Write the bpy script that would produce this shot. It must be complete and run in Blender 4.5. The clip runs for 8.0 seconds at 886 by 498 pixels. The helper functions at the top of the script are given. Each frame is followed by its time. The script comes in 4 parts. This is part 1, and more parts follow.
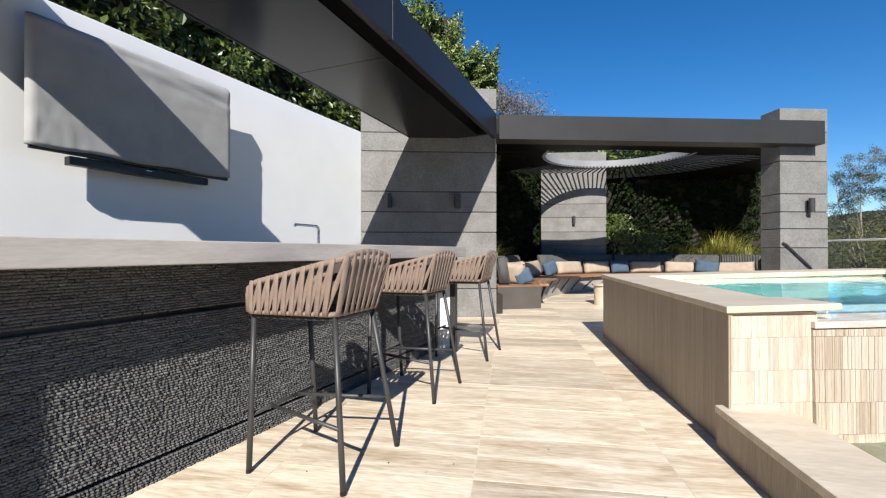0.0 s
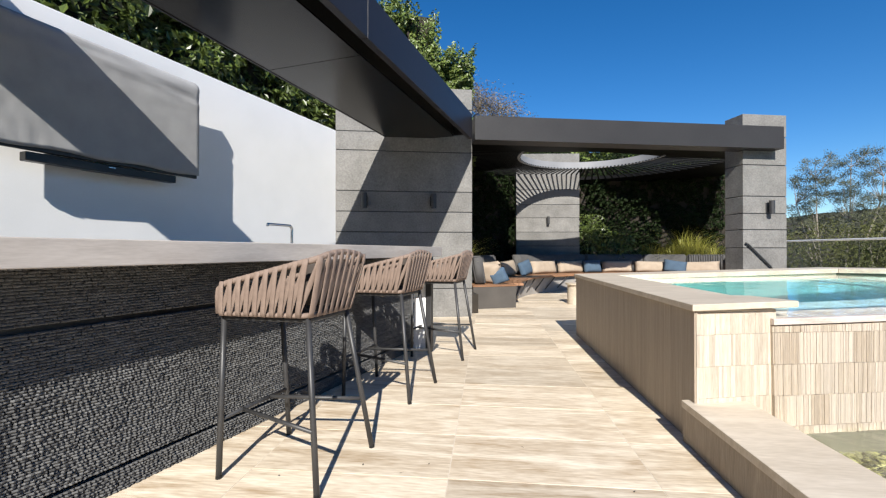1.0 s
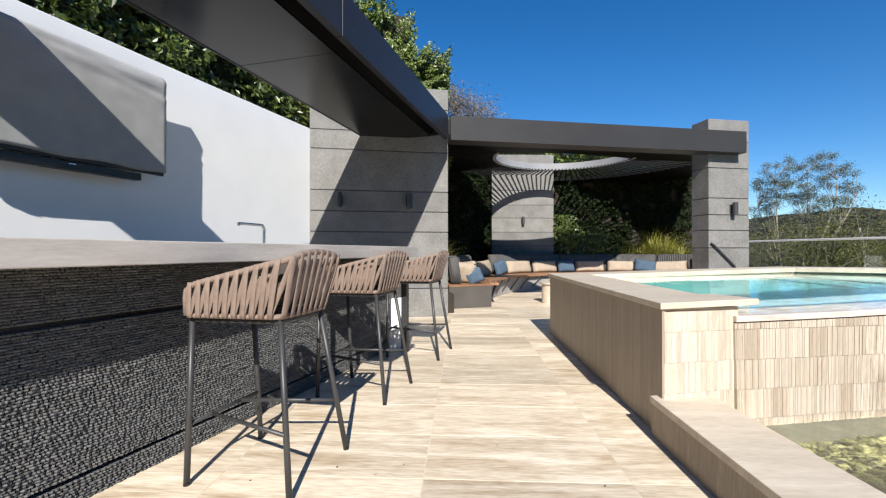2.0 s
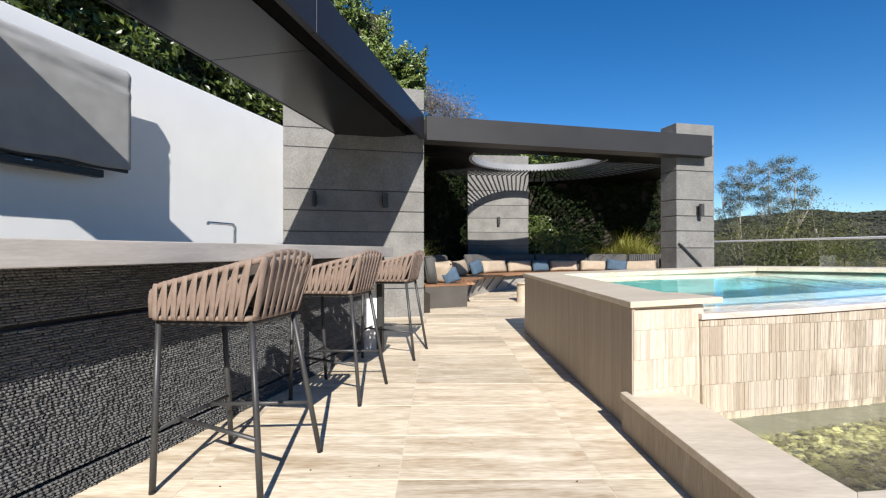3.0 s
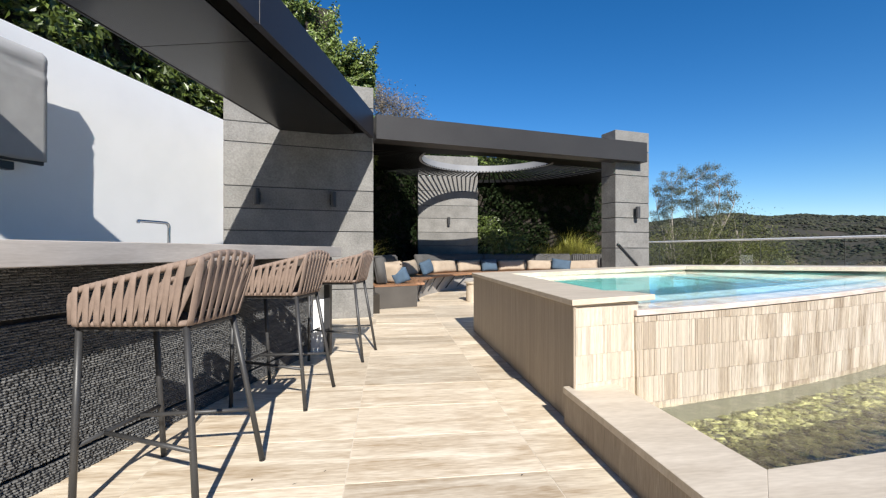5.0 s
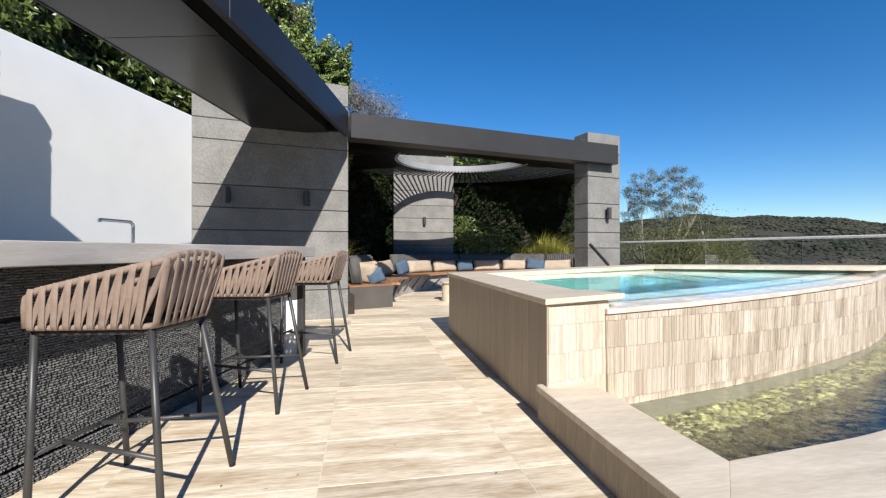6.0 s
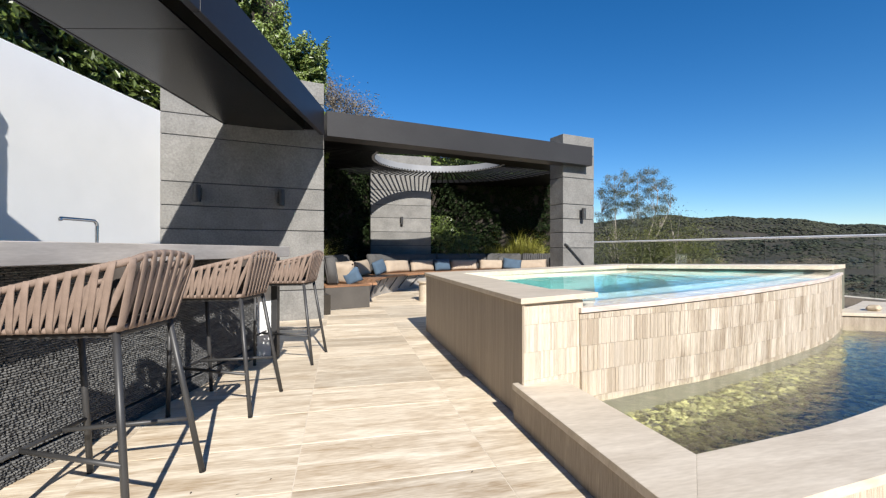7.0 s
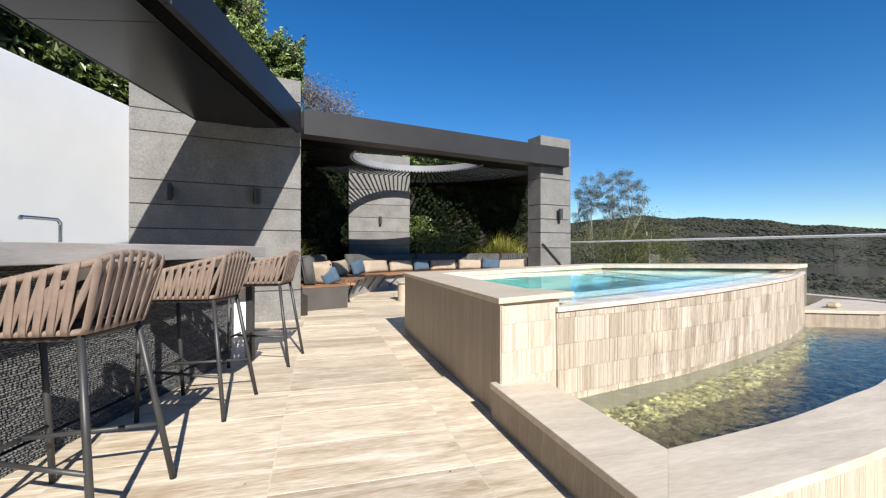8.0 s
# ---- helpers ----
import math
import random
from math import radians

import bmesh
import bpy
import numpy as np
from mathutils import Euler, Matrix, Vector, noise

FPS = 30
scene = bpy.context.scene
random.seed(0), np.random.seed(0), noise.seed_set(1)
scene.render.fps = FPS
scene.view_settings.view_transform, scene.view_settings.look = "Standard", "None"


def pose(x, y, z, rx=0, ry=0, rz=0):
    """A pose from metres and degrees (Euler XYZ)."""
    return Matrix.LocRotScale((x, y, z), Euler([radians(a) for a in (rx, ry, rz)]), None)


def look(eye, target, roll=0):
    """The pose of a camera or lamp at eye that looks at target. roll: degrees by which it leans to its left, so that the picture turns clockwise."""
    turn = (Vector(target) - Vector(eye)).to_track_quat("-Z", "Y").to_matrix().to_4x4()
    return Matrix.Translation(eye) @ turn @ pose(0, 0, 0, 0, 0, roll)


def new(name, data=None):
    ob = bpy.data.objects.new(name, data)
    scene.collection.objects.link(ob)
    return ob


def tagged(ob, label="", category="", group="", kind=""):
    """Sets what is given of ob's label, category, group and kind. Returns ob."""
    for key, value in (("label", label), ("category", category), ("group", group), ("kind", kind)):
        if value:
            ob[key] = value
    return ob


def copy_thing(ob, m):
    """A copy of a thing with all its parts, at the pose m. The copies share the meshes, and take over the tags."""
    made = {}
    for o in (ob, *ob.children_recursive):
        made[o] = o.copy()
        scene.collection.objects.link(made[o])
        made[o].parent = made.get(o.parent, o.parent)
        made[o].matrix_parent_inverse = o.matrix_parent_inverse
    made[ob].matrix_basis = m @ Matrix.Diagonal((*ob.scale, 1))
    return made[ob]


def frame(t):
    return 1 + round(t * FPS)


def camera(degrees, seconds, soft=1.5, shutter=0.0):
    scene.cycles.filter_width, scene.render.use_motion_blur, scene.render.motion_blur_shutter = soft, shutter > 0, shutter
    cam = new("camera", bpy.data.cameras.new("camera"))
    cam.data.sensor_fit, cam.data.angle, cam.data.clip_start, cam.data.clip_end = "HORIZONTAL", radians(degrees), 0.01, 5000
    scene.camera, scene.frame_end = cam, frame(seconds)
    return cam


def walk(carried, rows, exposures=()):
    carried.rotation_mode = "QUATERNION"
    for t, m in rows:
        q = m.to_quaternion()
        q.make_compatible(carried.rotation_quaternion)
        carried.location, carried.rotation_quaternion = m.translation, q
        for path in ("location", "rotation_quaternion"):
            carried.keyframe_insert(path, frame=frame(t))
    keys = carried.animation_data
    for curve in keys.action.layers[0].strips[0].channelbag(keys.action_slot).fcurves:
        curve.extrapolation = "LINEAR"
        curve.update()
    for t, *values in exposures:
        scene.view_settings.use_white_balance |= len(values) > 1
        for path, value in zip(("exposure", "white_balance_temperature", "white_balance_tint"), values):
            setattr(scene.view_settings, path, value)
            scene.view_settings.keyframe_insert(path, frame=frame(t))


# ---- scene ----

cam = camera(91.8, 8.0, soft=1.25)
# seconds, then heading left of +y and upward tilt in degrees, of a camera that turns and drifts a few centimetres
TURN = [(0.0, 9.02, 0.30), (0.5, 7.43, 0.29), (1.0, 5.85, 0.28), (1.5, 4.26, 0.27), (3.0, -0.48, 0.24), (3.5, -2.13, 0.24), (4.0, -3.86, 0.24),
        (4.5, -5.45, 0.23), (6.0, -10.27, 0.20), (6.5, -11.76, 0.19), (7.0, -13.26, 0.17), (7.5, -14.64, 0.16), (8.0, -16.04, 0.15)]
walk(cam, [(t, pose(0.0055 * (t - 4), -0.00175 * (t - 4), 1.05 + 0.00125 * (t - 4), 90 + up, 0, a)) for t, a, up in TURN])

# ---- light ----
SUN_EL, SUN_AZ = radians(35.4), radians(176.0)   # azimuth clockwise from +y
world = bpy.data.worlds.new("world")
scene.world = world
world.use_nodes = True
wn = world.node_tree.nodes
sky = wn.new("ShaderNodeTexSky")
sky.sky_type, sky.sun_disc = "NISHITA", False
sky.sun_elevation, sky.sun_rotation = SUN_EL, SUN_AZ
sky.air_density, sky.dust_density, sky.ozone_density = 0.9, 0.0, 4.2
rich = wn.new("ShaderNodeHueSaturation")
rich.inputs["Hue"].default_value, rich.inputs["Saturation"].default_value = 0.503, 1.30
world.node_tree.links.new(sky.outputs[0], rich.inputs["Color"])
wn["Background"].inputs[1].default_value = 0.088
world.node_tree.links.new(rich.outputs[0], wn["Background"].inputs[0])
sun = new("sun", bpy.data.lights.new("sun", "SUN"))
sun.data.energy, sun.data.angle, sun.data.color = 5.0, radians(0.5), (1.0, 0.955, 0.885)
SUN_DIR = Vector((math.sin(SUN_AZ) * math.cos(SUN_EL), math.cos(SUN_AZ) * math.cos(SUN_EL), math.sin(SUN_EL)))
sun.matrix_world = look(SUN_DIR * 30, (0, 0, 0))
scene.view_settings.exposure = 0.66


# ---- materials ----
def mat(name, c1, c2, rough=0.6, scale=8.0, bump=0.15, metal=0.0, stretch=(1, 1, 1), fine=80.0, vary=0.0, bump_dist=0.004,
        detail=6.0, coarse=0.35, distort=0.0):
    """Two-scale noise material; stretch scales object coordinates for grain; vary adds difference from piece to piece."""
    m = bpy.data.materials.new(name)
    m.use_nodes = True
    nt = m.node_tree
    n, l = nt.nodes, nt.links
    b = n["Principled BSDF"]
    tc = n.new("ShaderNodeTexCoord")
    mp = n.new("ShaderNodeMapping")
    mp.inputs["Scale"].default_value = stretch
    l.new(tc.outputs["Object"], mp.inputs[0])
    info = n.new("ShaderNodeObjectInfo")
    off = n.new("ShaderNodeVectorMath")
    off.operation = "SCALE"
    comb = n.new("ShaderNodeCombineXYZ")
    for k in range(3):
        l.new(info.outputs["Random"], comb.inputs[k])
    l.new(comb.outputs[0], off.inputs[0])
    off.inputs["Scale"].default_value = 37.0
    l.new(off.outputs[0], mp.inputs["Location"])
    a = n.new("ShaderNodeTexNoise")
    a.inputs["Scale"].default_value, a.inputs["Detail"].default_value = scale, detail
    a.inputs["Distortion"].default_value = distort
    f = n.new("ShaderNodeTexNoise")
    f.inputs["Scale"].default_value, f.inputs["Detail"].default_value = fine, 3.0
    l.new(mp.outputs[0], a.inputs[0])
    l.new(mp.outputs[0], f.inputs[0])
    mixf = n.new("ShaderNodeMix")
    mixf.inputs[0].default_value = coarse
    l.new(a.outputs[0], mixf.inputs[2])
    l.new(f.outputs[0], mixf.inputs[3])
    ramp = n.new("ShaderNodeMapRange")
    ramp.inputs[1].default_value, ramp.inputs[2].default_value = 0.32, 0.68
    l.new(mixf.outputs[0], ramp.inputs[0])
    col = n.new("ShaderNodeMix")
    col.data_type = "RGBA"
    col.inputs[6].default_value, col.inputs[7].default_value = (*c1, 1), (*c2, 1)
    l.new(ramp.outputs[0], col.inputs[0])
    out = col.outputs[2]
    if vary:
        hs = n.new("ShaderNodeHueSaturation")
        mr = n.new("ShaderNodeMapRange")
        mr.inputs[3].default_value, mr.inputs[4].default_value = 1 - vary, 1 + vary
        l.new(info.outputs["Random"], mr.inputs[0])
        l.new(mr.outputs[0], hs.inputs["Value"])
        l.new(out, hs.inputs["Color"])
        out = hs.outputs[0]
    l.new(out, b.inputs["Base Color"])
    b.inputs["Metallic"].default_value = metal
    rr = n.new("ShaderNodeMapRange")
    rr.inputs[3].default_value, rr.inputs[4].default_value = max(0.02, rough - 0.08), min(1, rough + 0.08)
    l.new(a.outputs[0], rr.inputs[0])
    l.new(rr.outputs[0], b.inputs["Roughness"])
    if bump:
        bp = n.new("ShaderNodeBump")
        bp.inputs["Strength"].default_value, bp.inputs["Distance"].default_value = bump, bump_dist
        l.new(mixf.outputs[0], bp.inputs["Height"])
        l.new(bp.outputs[0], b.inputs["Normal"])
    return m


def island_vary(m, lo, hi):
    """Value differs from loose piece to loose piece inside one mesh."""
    n, l = m.node_tree.nodes, m.node_tree.links
    b = n["Principled BSDF"]
    geo = n.new("ShaderNodeNewGeometry")
    mr = n.new("ShaderNodeMapRange")
    mr.inputs[3].default_value, mr.inputs[4].default_value = lo, hi
    l.new(geo.outputs["Random Per Island"], mr.inputs[0])
    hs = n.new("ShaderNodeHueSaturation")
    l.new(b.inputs["Base Color"].links[0].from_socket, hs.inputs["Color"])
    l.new(mr.outputs[0], hs.inputs["Value"])
    l.new(hs.outputs[0], b.inputs["Base Color"])
    return m


def leaf_mat(name, c1, c2, rough=0.45):
    return island_vary(mat(name, c1, c2, rough, 0.9, 0.0), 0.55, 1.5)


M_TRAV = mat("travertine", (0.40, 0.295, 0.185), (0.85, 0.76, 0.61), 0.42, 1.5, 0.08, stretch=(0.85, 5.6, 1), fine=15.0, vary=0.15, coarse=0.40, distort=1.3)
M_COPE = mat("pale_limestone", (0.44, 0.368, 0.276), (0.645, 0.566, 0.456), 0.5, 2.0, 0.10, stretch=(0.9, 5, 3), fine=16, distort=0.5, coarse=0.4)
M_CLAD = mat("travertine_strip", (0.29, 0.23, 0.165), (0.60, 0.52, 0.42), 0.55, 2.0, 0.25, stretch=(6, 6, 1.2), fine=14, vary=0.13)
M_CLADPALE = mat("travertine_strip_cream", (0.35, 0.29, 0.22), (0.64, 0.56, 0.465), 0.55, 2.0, 0.25, stretch=(6, 6, 1.2), fine=14, vary=0.10)
M_CLADTAN = mat("travertine_strip_tan", (0.255, 0.197, 0.138), (0.53, 0.45, 0.355), 0.55, 2.0, 0.25, stretch=(6, 6, 1.2), fine=14, vary=0.13)
# Strip stone with shade put into its colour, darker than the lit strips
M_CLADSHADE = mat("travertine_shaded", (0.20, 0.157, 0.115), (0.45, 0.378, 0.295), 0.6, 3.0, 0.2, stretch=(5, 5, 0.8), fine=30, vary=0.075)
M_STONE = mat("grey_stone", (0.125, 0.121, 0.112), (0.235, 0.228, 0.214), 0.85, 3.5, 1.0, fine=42, bump_dist=0.012, vary=0.09, coarse=0.5)
M_SPLIT = mat("split_grey_stone", (0.045, 0.045, 0.046), (0.158, 0.158, 0.155), 0.85, 14.0, 0.5, stretch=(1, 1, 2.0), fine=120, bump_dist=0.006, vary=0.1)
M_RENDER = mat("white_render", (0.83, 0.835, 0.83), (0.89, 0.89, 0.885), 0.8, 2.5, 0.12, fine=160, bump_dist=0.002)
M_STEEL = mat("dark_metal_panel", (0.018, 0.017, 0.021), (0.026, 0.025, 0.030), 0.42, 1.2, 0.02, metal=0.0, fine=30)
M_STEEL.node_tree.nodes["Principled BSDF"].inputs["Specular IOR Level"].default_value = 0.28
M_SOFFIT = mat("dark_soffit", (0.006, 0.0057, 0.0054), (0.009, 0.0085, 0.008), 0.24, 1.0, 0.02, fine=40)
M_BEAM = mat("dark_beam_paint", (0.029, 0.028, 0.029), (0.037, 0.036, 0.037), 0.45, 1.5, 0.02, fine=40)
M_BLADE = mat("dark_blade_paint", (0.011, 0.011, 0.0115), (0.016, 0.016, 0.0165), 0.5, 1.5, 0.02, fine=40)
# Underside shade put into the colour, far darker than the beam paint
M_UNDER = mat("shaded_soffit", (0.0035, 0.0034, 0.0033), (0.006, 0.0058, 0.0056), 0.5, 1.5, 0.02, fine=40)
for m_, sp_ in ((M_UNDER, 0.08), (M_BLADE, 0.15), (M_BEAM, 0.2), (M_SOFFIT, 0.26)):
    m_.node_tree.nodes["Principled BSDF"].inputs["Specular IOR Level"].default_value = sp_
M_FRAME = mat("charcoal_powder_coat", (0.030, 0.030, 0.031), (0.045, 0.045, 0.046), 0.45, 10.0, 0.05, fine=200)
M_ROPE = mat("taupe_rope", (0.185, 0.134, 0.106), (0.262, 0.195, 0.157), 0.85, 25.0, 0.6, fine=300, bump_dist=0.002)
M_BENCH = mat("grey_timber_look_stone", (0.40, 0.355, 0.315), (0.58, 0.53, 0.48), 0.4, 3.0, 0.05, stretch=(6, 0.7, 6), fine=30)
M_COVER = mat("grey_fabric_cover", (0.30, 0.30, 0.30), (0.37, 0.37, 0.37), 0.9, 6.0, 0.4, fine=250, bump_dist=0.004)
M_BLACK = mat("black_plastic", (0.006, 0.006, 0.0065), (0.010, 0.010, 0.011), 0.4, 10.0, 0.05)
M_CHROME = mat("brushed_steel", (0.55, 0.55, 0.55), (0.62, 0.62, 0.62), 0.22, 10.0, 0.02, metal=1.0)
M_BEIGE = mat("beige_cushion_fabric", (0.33, 0.262, 0.195), (0.41, 0.335, 0.255), 0.9, 8.0, 0.4, fine=260, vary=0.05)
M_BLUE = mat("blue_cushion_fabric", (0.05, 0.085, 0.13), (0.072, 0.118, 0.172), 0.9, 8.0, 0.4, fine=260, vary=0.12)
M_GREYCUSH = mat("grey_cushion_fabric", (0.062, 0.060, 0.058), (0.088, 0.085, 0.082), 0.9, 8.0, 0.4, fine=260, vary=0.06)
M_LIP = mat("worn_lip_stone", (0.42, 0.33, 0.28), (0.72, 0.64, 0.57), 0.4, 7.0, 0.2, stretch=(1, 1, 4), fine=50)
M_GROUT = mat("pale_grout", (0.60, 0.52, 0.41), (0.70, 0.62, 0.51), 0.9, 6.0, 0.2)
M_RAIL = mat("pale_rail_metal", (0.78, 0.78, 0.77), (0.84, 0.84, 0.83), 0.3, 6.0, 0.02)
M_SOFABASE = mat("grey_render_base", (0.26, 0.24, 0.22), (0.34, 0.32, 0.29), 0.8, 5.0, 0.2)
M_BROWNC = mat("dark_brown_fabric", (0.045, 0.036, 0.030), (0.07, 0.057, 0.048), 0.9, 8.0, 0.3, fine=250)
M_LINING = mat("olive_tile", (0.10, 0.10, 0.075), (0.17, 0.165, 0.125), 0.6, 5.0, 0.2)
M_TEAK = mat("teak", (0.20, 0.10, 0.05), (0.34, 0.18, 0.095), 0.5, 5.0, 0.15, stretch=(1, 1, 6), fine=60, vary=0.15)
M_PLINTH = mat("brown_grey_render", (0.060, 0.053, 0.046), (0.085, 0.076, 0.066), 0.75, 5.0, 0.2, fine=120)
M_RING = mat("pale_metal_rim", (0.22, 0.22, 0.225), (0.28, 0.28, 0.285), 0.4, 2.0, 0.02)
M_POOL = mat("pool_plaster", (0.11, 0.38, 0.385), (0.19, 0.52, 0.50), 0.6, 4.0, 0.1, fine=60)
M_SHELF = mat("pale_shelf_plaster", (0.34, 0.50, 0.52), (0.46, 0.60, 0.61), 0.6, 4.0, 0.1, fine=60)
M_BASIN = mat("dark_basin_tile", (0.05, 0.055, 0.05), (0.09, 0.095, 0.085), 0.5, 5.0, 0.1)
M_OLIVE = leaf_mat("olive_leaf", (0.055, 0.064, 0.014), (0.115, 0.118, 0.03), 0.6)
M_CLADFAR = [island_vary(mat("travertine_strip_far", a_, b_, 0.55, 2.0, 0.25, stretch=(6, 6, 1.2), fine=14), 0.86, 1.13)
             for a_, b_ in (((0.29, 0.23, 0.165), (0.60, 0.52, 0.42)), ((0.35, 0.29, 0.22), (0.64, 0.56, 0.465)), ((0.255, 0.197, 0.138), (0.53, 0.45, 0.355)))]
M_CLADPIER = mat("travertine_strip_pale", (0.33, 0.265, 0.195), (0.70, 0.62, 0.51), 0.55, 2.4, 0.2, stretch=(6, 6, 1.0), fine=14, vary=0.2)
M_SOIL = mat("dark_soil", (0.020, 0.016, 0.012), (0.040, 0.032, 0.023), 0.95, 4.0, 0.5)
M_BARK = mat("pale_bark", (0.24, 0.20, 0.16), (0.42, 0.37, 0.31), 0.85, 6.0, 0.3)
M_SCRUB = mat("scrub_ground", (0.018, 0.017, 0.010), (0.054, 0.043, 0.027), 0.95, 0.05, 0.3, fine=0.6)
M_PEBBLE = island_vary(mat("river_pebble", (0.066, 0.074, 0.024), (0.31, 0.30, 0.13), 0.5, 9.0, 0.1), 0.35, 1.7)
M_ROCK = mat("tan_rock", (0.36, 0.28, 0.19), (0.55, 0.46, 0.34), 0.8, 12.0, 0.4)
M_LEAF = leaf_mat("glossy_leaf", (0.036, 0.056, 0.010), (0.09, 0.122, 0.024), 0.4)
# yellow-green leaf; on the lounge hedge's top it stands in for sunlight
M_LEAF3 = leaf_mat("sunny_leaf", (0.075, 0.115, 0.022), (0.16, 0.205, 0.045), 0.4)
# Dark leaf pushed near black: the lounge roof's shade is in its colour
M_LEAF2 = leaf_mat("shaded_hedge_leaf", (0.006, 0.012, 0.003), (0.015, 0.026, 0.007), 0.65)
M_GRASS = leaf_mat("yellow_green_blade", (0.16, 0.175, 0.028), (0.33, 0.31, 0.06), 0.5)
M_GUM = leaf_mat("gum_leaf", (0.075, 0.085, 0.050), (0.14, 0.15, 0.09), 0.5)
M_DRY = leaf_mat("dry_leaf", (0.12, 0.095, 0.065), (0.20, 0.16, 0.11), 0.6)
# sheen cut as well, so the darkened leaf reflects little sky
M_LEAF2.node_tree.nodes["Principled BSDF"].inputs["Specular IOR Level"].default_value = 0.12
M_BUSH = island_vary(mat("bush_leaf", (0.010, 0.015, 0.006), (0.042, 0.041, 0.021), 0.85, 0.02, 0.0), 0.45, 1.6)


def glass_mat(name, colour, rough=0.0, ior=1.33, wave=0.0, wave_scale=6.0):
    m = bpy.data.materials.new(name)
    m.use_nodes = True
    n, l = m.node_tree.nodes, m.node_tree.links
    b = n["Principled BSDF"]
    b.inputs["Base Color"].default_value = (*colour, 1)
    b.inputs["Transmission Weight"].default_value = 1.0
    b.inputs["Roughness"].default_value = rough
    b.inputs["IOR"].default_value = ior
    if wave:
        tc = n.new("ShaderNodeTexCoord")
        a = n.new("ShaderNodeTexNoise")
        a.inputs["Scale"].default_value, a.inputs["Detail"].default_value = wave_scale, 3.0
        bp = n.new("ShaderNodeBump")
        bp.inputs["Strength"].default_value, bp.inputs["Distance"].default_value = wave, 0.02
        l.new(tc.outputs["Object"], a.inputs[0])
        l.new(a.outputs[0], bp.inputs["Height"])
        l.new(bp.outputs[0], b.inputs["Normal"])
    return m


M_WATER = glass_mat("pool_water", (0.80, 0.97, 0.97), 0.0, 1.33, 0.25, 4.0)
M_WATER2 = glass_mat("basin_water", (0.90, 0.95, 0.88), 0.0, 1.33, 0.42, 9.0)
M_GLASS = glass_mat("clear_glass", (0.93, 0.97, 0.96), 0.0, 1.45)


# ---- builders ----
def finish(name, bm, material, smooth=False):
    me = bpy.data.meshes.new(name)
    bmesh.ops.recalc_face_normals(bm, faces=bm.faces)
    bm.to_mesh(me)
    bm.free()
    me.materials.append(material)
    if smooth:
        for p in me.polygons:
            p.use_smooth = True
    return new(name, me)


def part(name, bm, material, parent, label="", smooth=False):
    ob = finish(name, bm, material, smooth)
    ob.parent = parent
    if label:
        ob["label"] = label
    return ob


def thing(name, label, category, at=None, group="", kind=""):
    ob = new(name)
    ob.empty_display_size = 0.1
    if at is not None:
        ob.matrix_world = at
    return tagged(ob, label, category, group, kind)


def box(bm, x0, y0, z0, x1, y1, z1, bevel=0.0, m=None):
    """A box between two corners, its edges bevelled, moved by m."""
    r = bmesh.ops.create_cube(bm, size=1.0)
    vs = r["verts"]
    for v in vs:
        v.co = Vector(((x0 + x1) / 2 + v.co.x * (x1 - x0), (y0 + y1) / 2 + v.co.y * (y1 - y0), (z0 + z1) / 2 + v.co.z * (z1 - z0)))
    if bevel:
        es = list({e for v in vs for e in v.link_edges})
        r2 = bmesh.ops.bevel(bm, geom=es, offset=bevel, segments=2, affect="EDGES", profile=0.5)
        vs = list({v for f in r2["faces"] for v in f.verts} | {v for v in vs if v.is_valid})
    if m is not None:
        bmesh.ops.transform(bm, matrix=m, verts=[v for v in vs if v.is_valid])
    return bm


def boxed(*a, **k):
    return box(bmesh.new(), *a, **k)


def prism(bm, poly, z0, z1, bevel=0.0):
    """An upright prism over a plan polygon."""
    lo = [bm.verts.new((x, y, z0)) for x, y in poly]
    hi = [bm.verts.new((x, y, z1)) for x, y in poly]
    k = len(poly)
    fs = [bm.faces.new(lo[::-1]), bm.faces.new(hi)]
    for i in range(k):
        fs.append(bm.faces.new((lo[i], lo[(i + 1) % k], hi[(i + 1) % k], hi[i])))
    if bevel:
        es = list({e for f in fs for e in f.edges})
        bmesh.ops.bevel(bm, geom=es, offset=bevel, segments=2, affect="EDGES", profile=0.5)
    return bm


def prismed(*a, **k):
    return prism(bmesh.new(), *a, **k)


def tube(bm, pts, r, seg=8, r2=None, closed=False):
    """A round bar along points, tapering from r to r2."""
    pts = [Vector(p) for p in pts]
    rings = []
    up = None
    for i, p in enumerate(pts):
        if closed:
            d = pts[(i + 1) % len(pts)] - pts[i - 1]
        else:
            d = pts[min(i + 1, len(pts) - 1)] - pts[max(i - 1, 0)]
        d.normalize()
        if up is None:
            up = d.orthogonal().normalized()
        up = (up - d * up.dot(d)).normalized()
        side = d.cross(up)
        rr = r if r2 is None else r + (r2 - r) * i / max(1, len(pts) - 1)
        rings.append([bm.verts.new(p + (up * math.cos(a) + side * math.sin(a)) * rr) for a in (2 * math.pi * k / seg for k in range(seg))])
    n = len(rings)
    for i in range(n if closed else n - 1):
        a, b = rings[i], rings[(i + 1) % n]
        for k in range(seg):
            bm.faces.new((a[k], a[(k + 1) % seg], b[(k + 1) % seg], b[k]))
    if not closed:
        bm.faces.new(rings[0][::-1])
        bm.faces.new(rings[-1])
    return bm


def tubed(*a, **k):
    return tube(bmesh.new(), *a, **k)


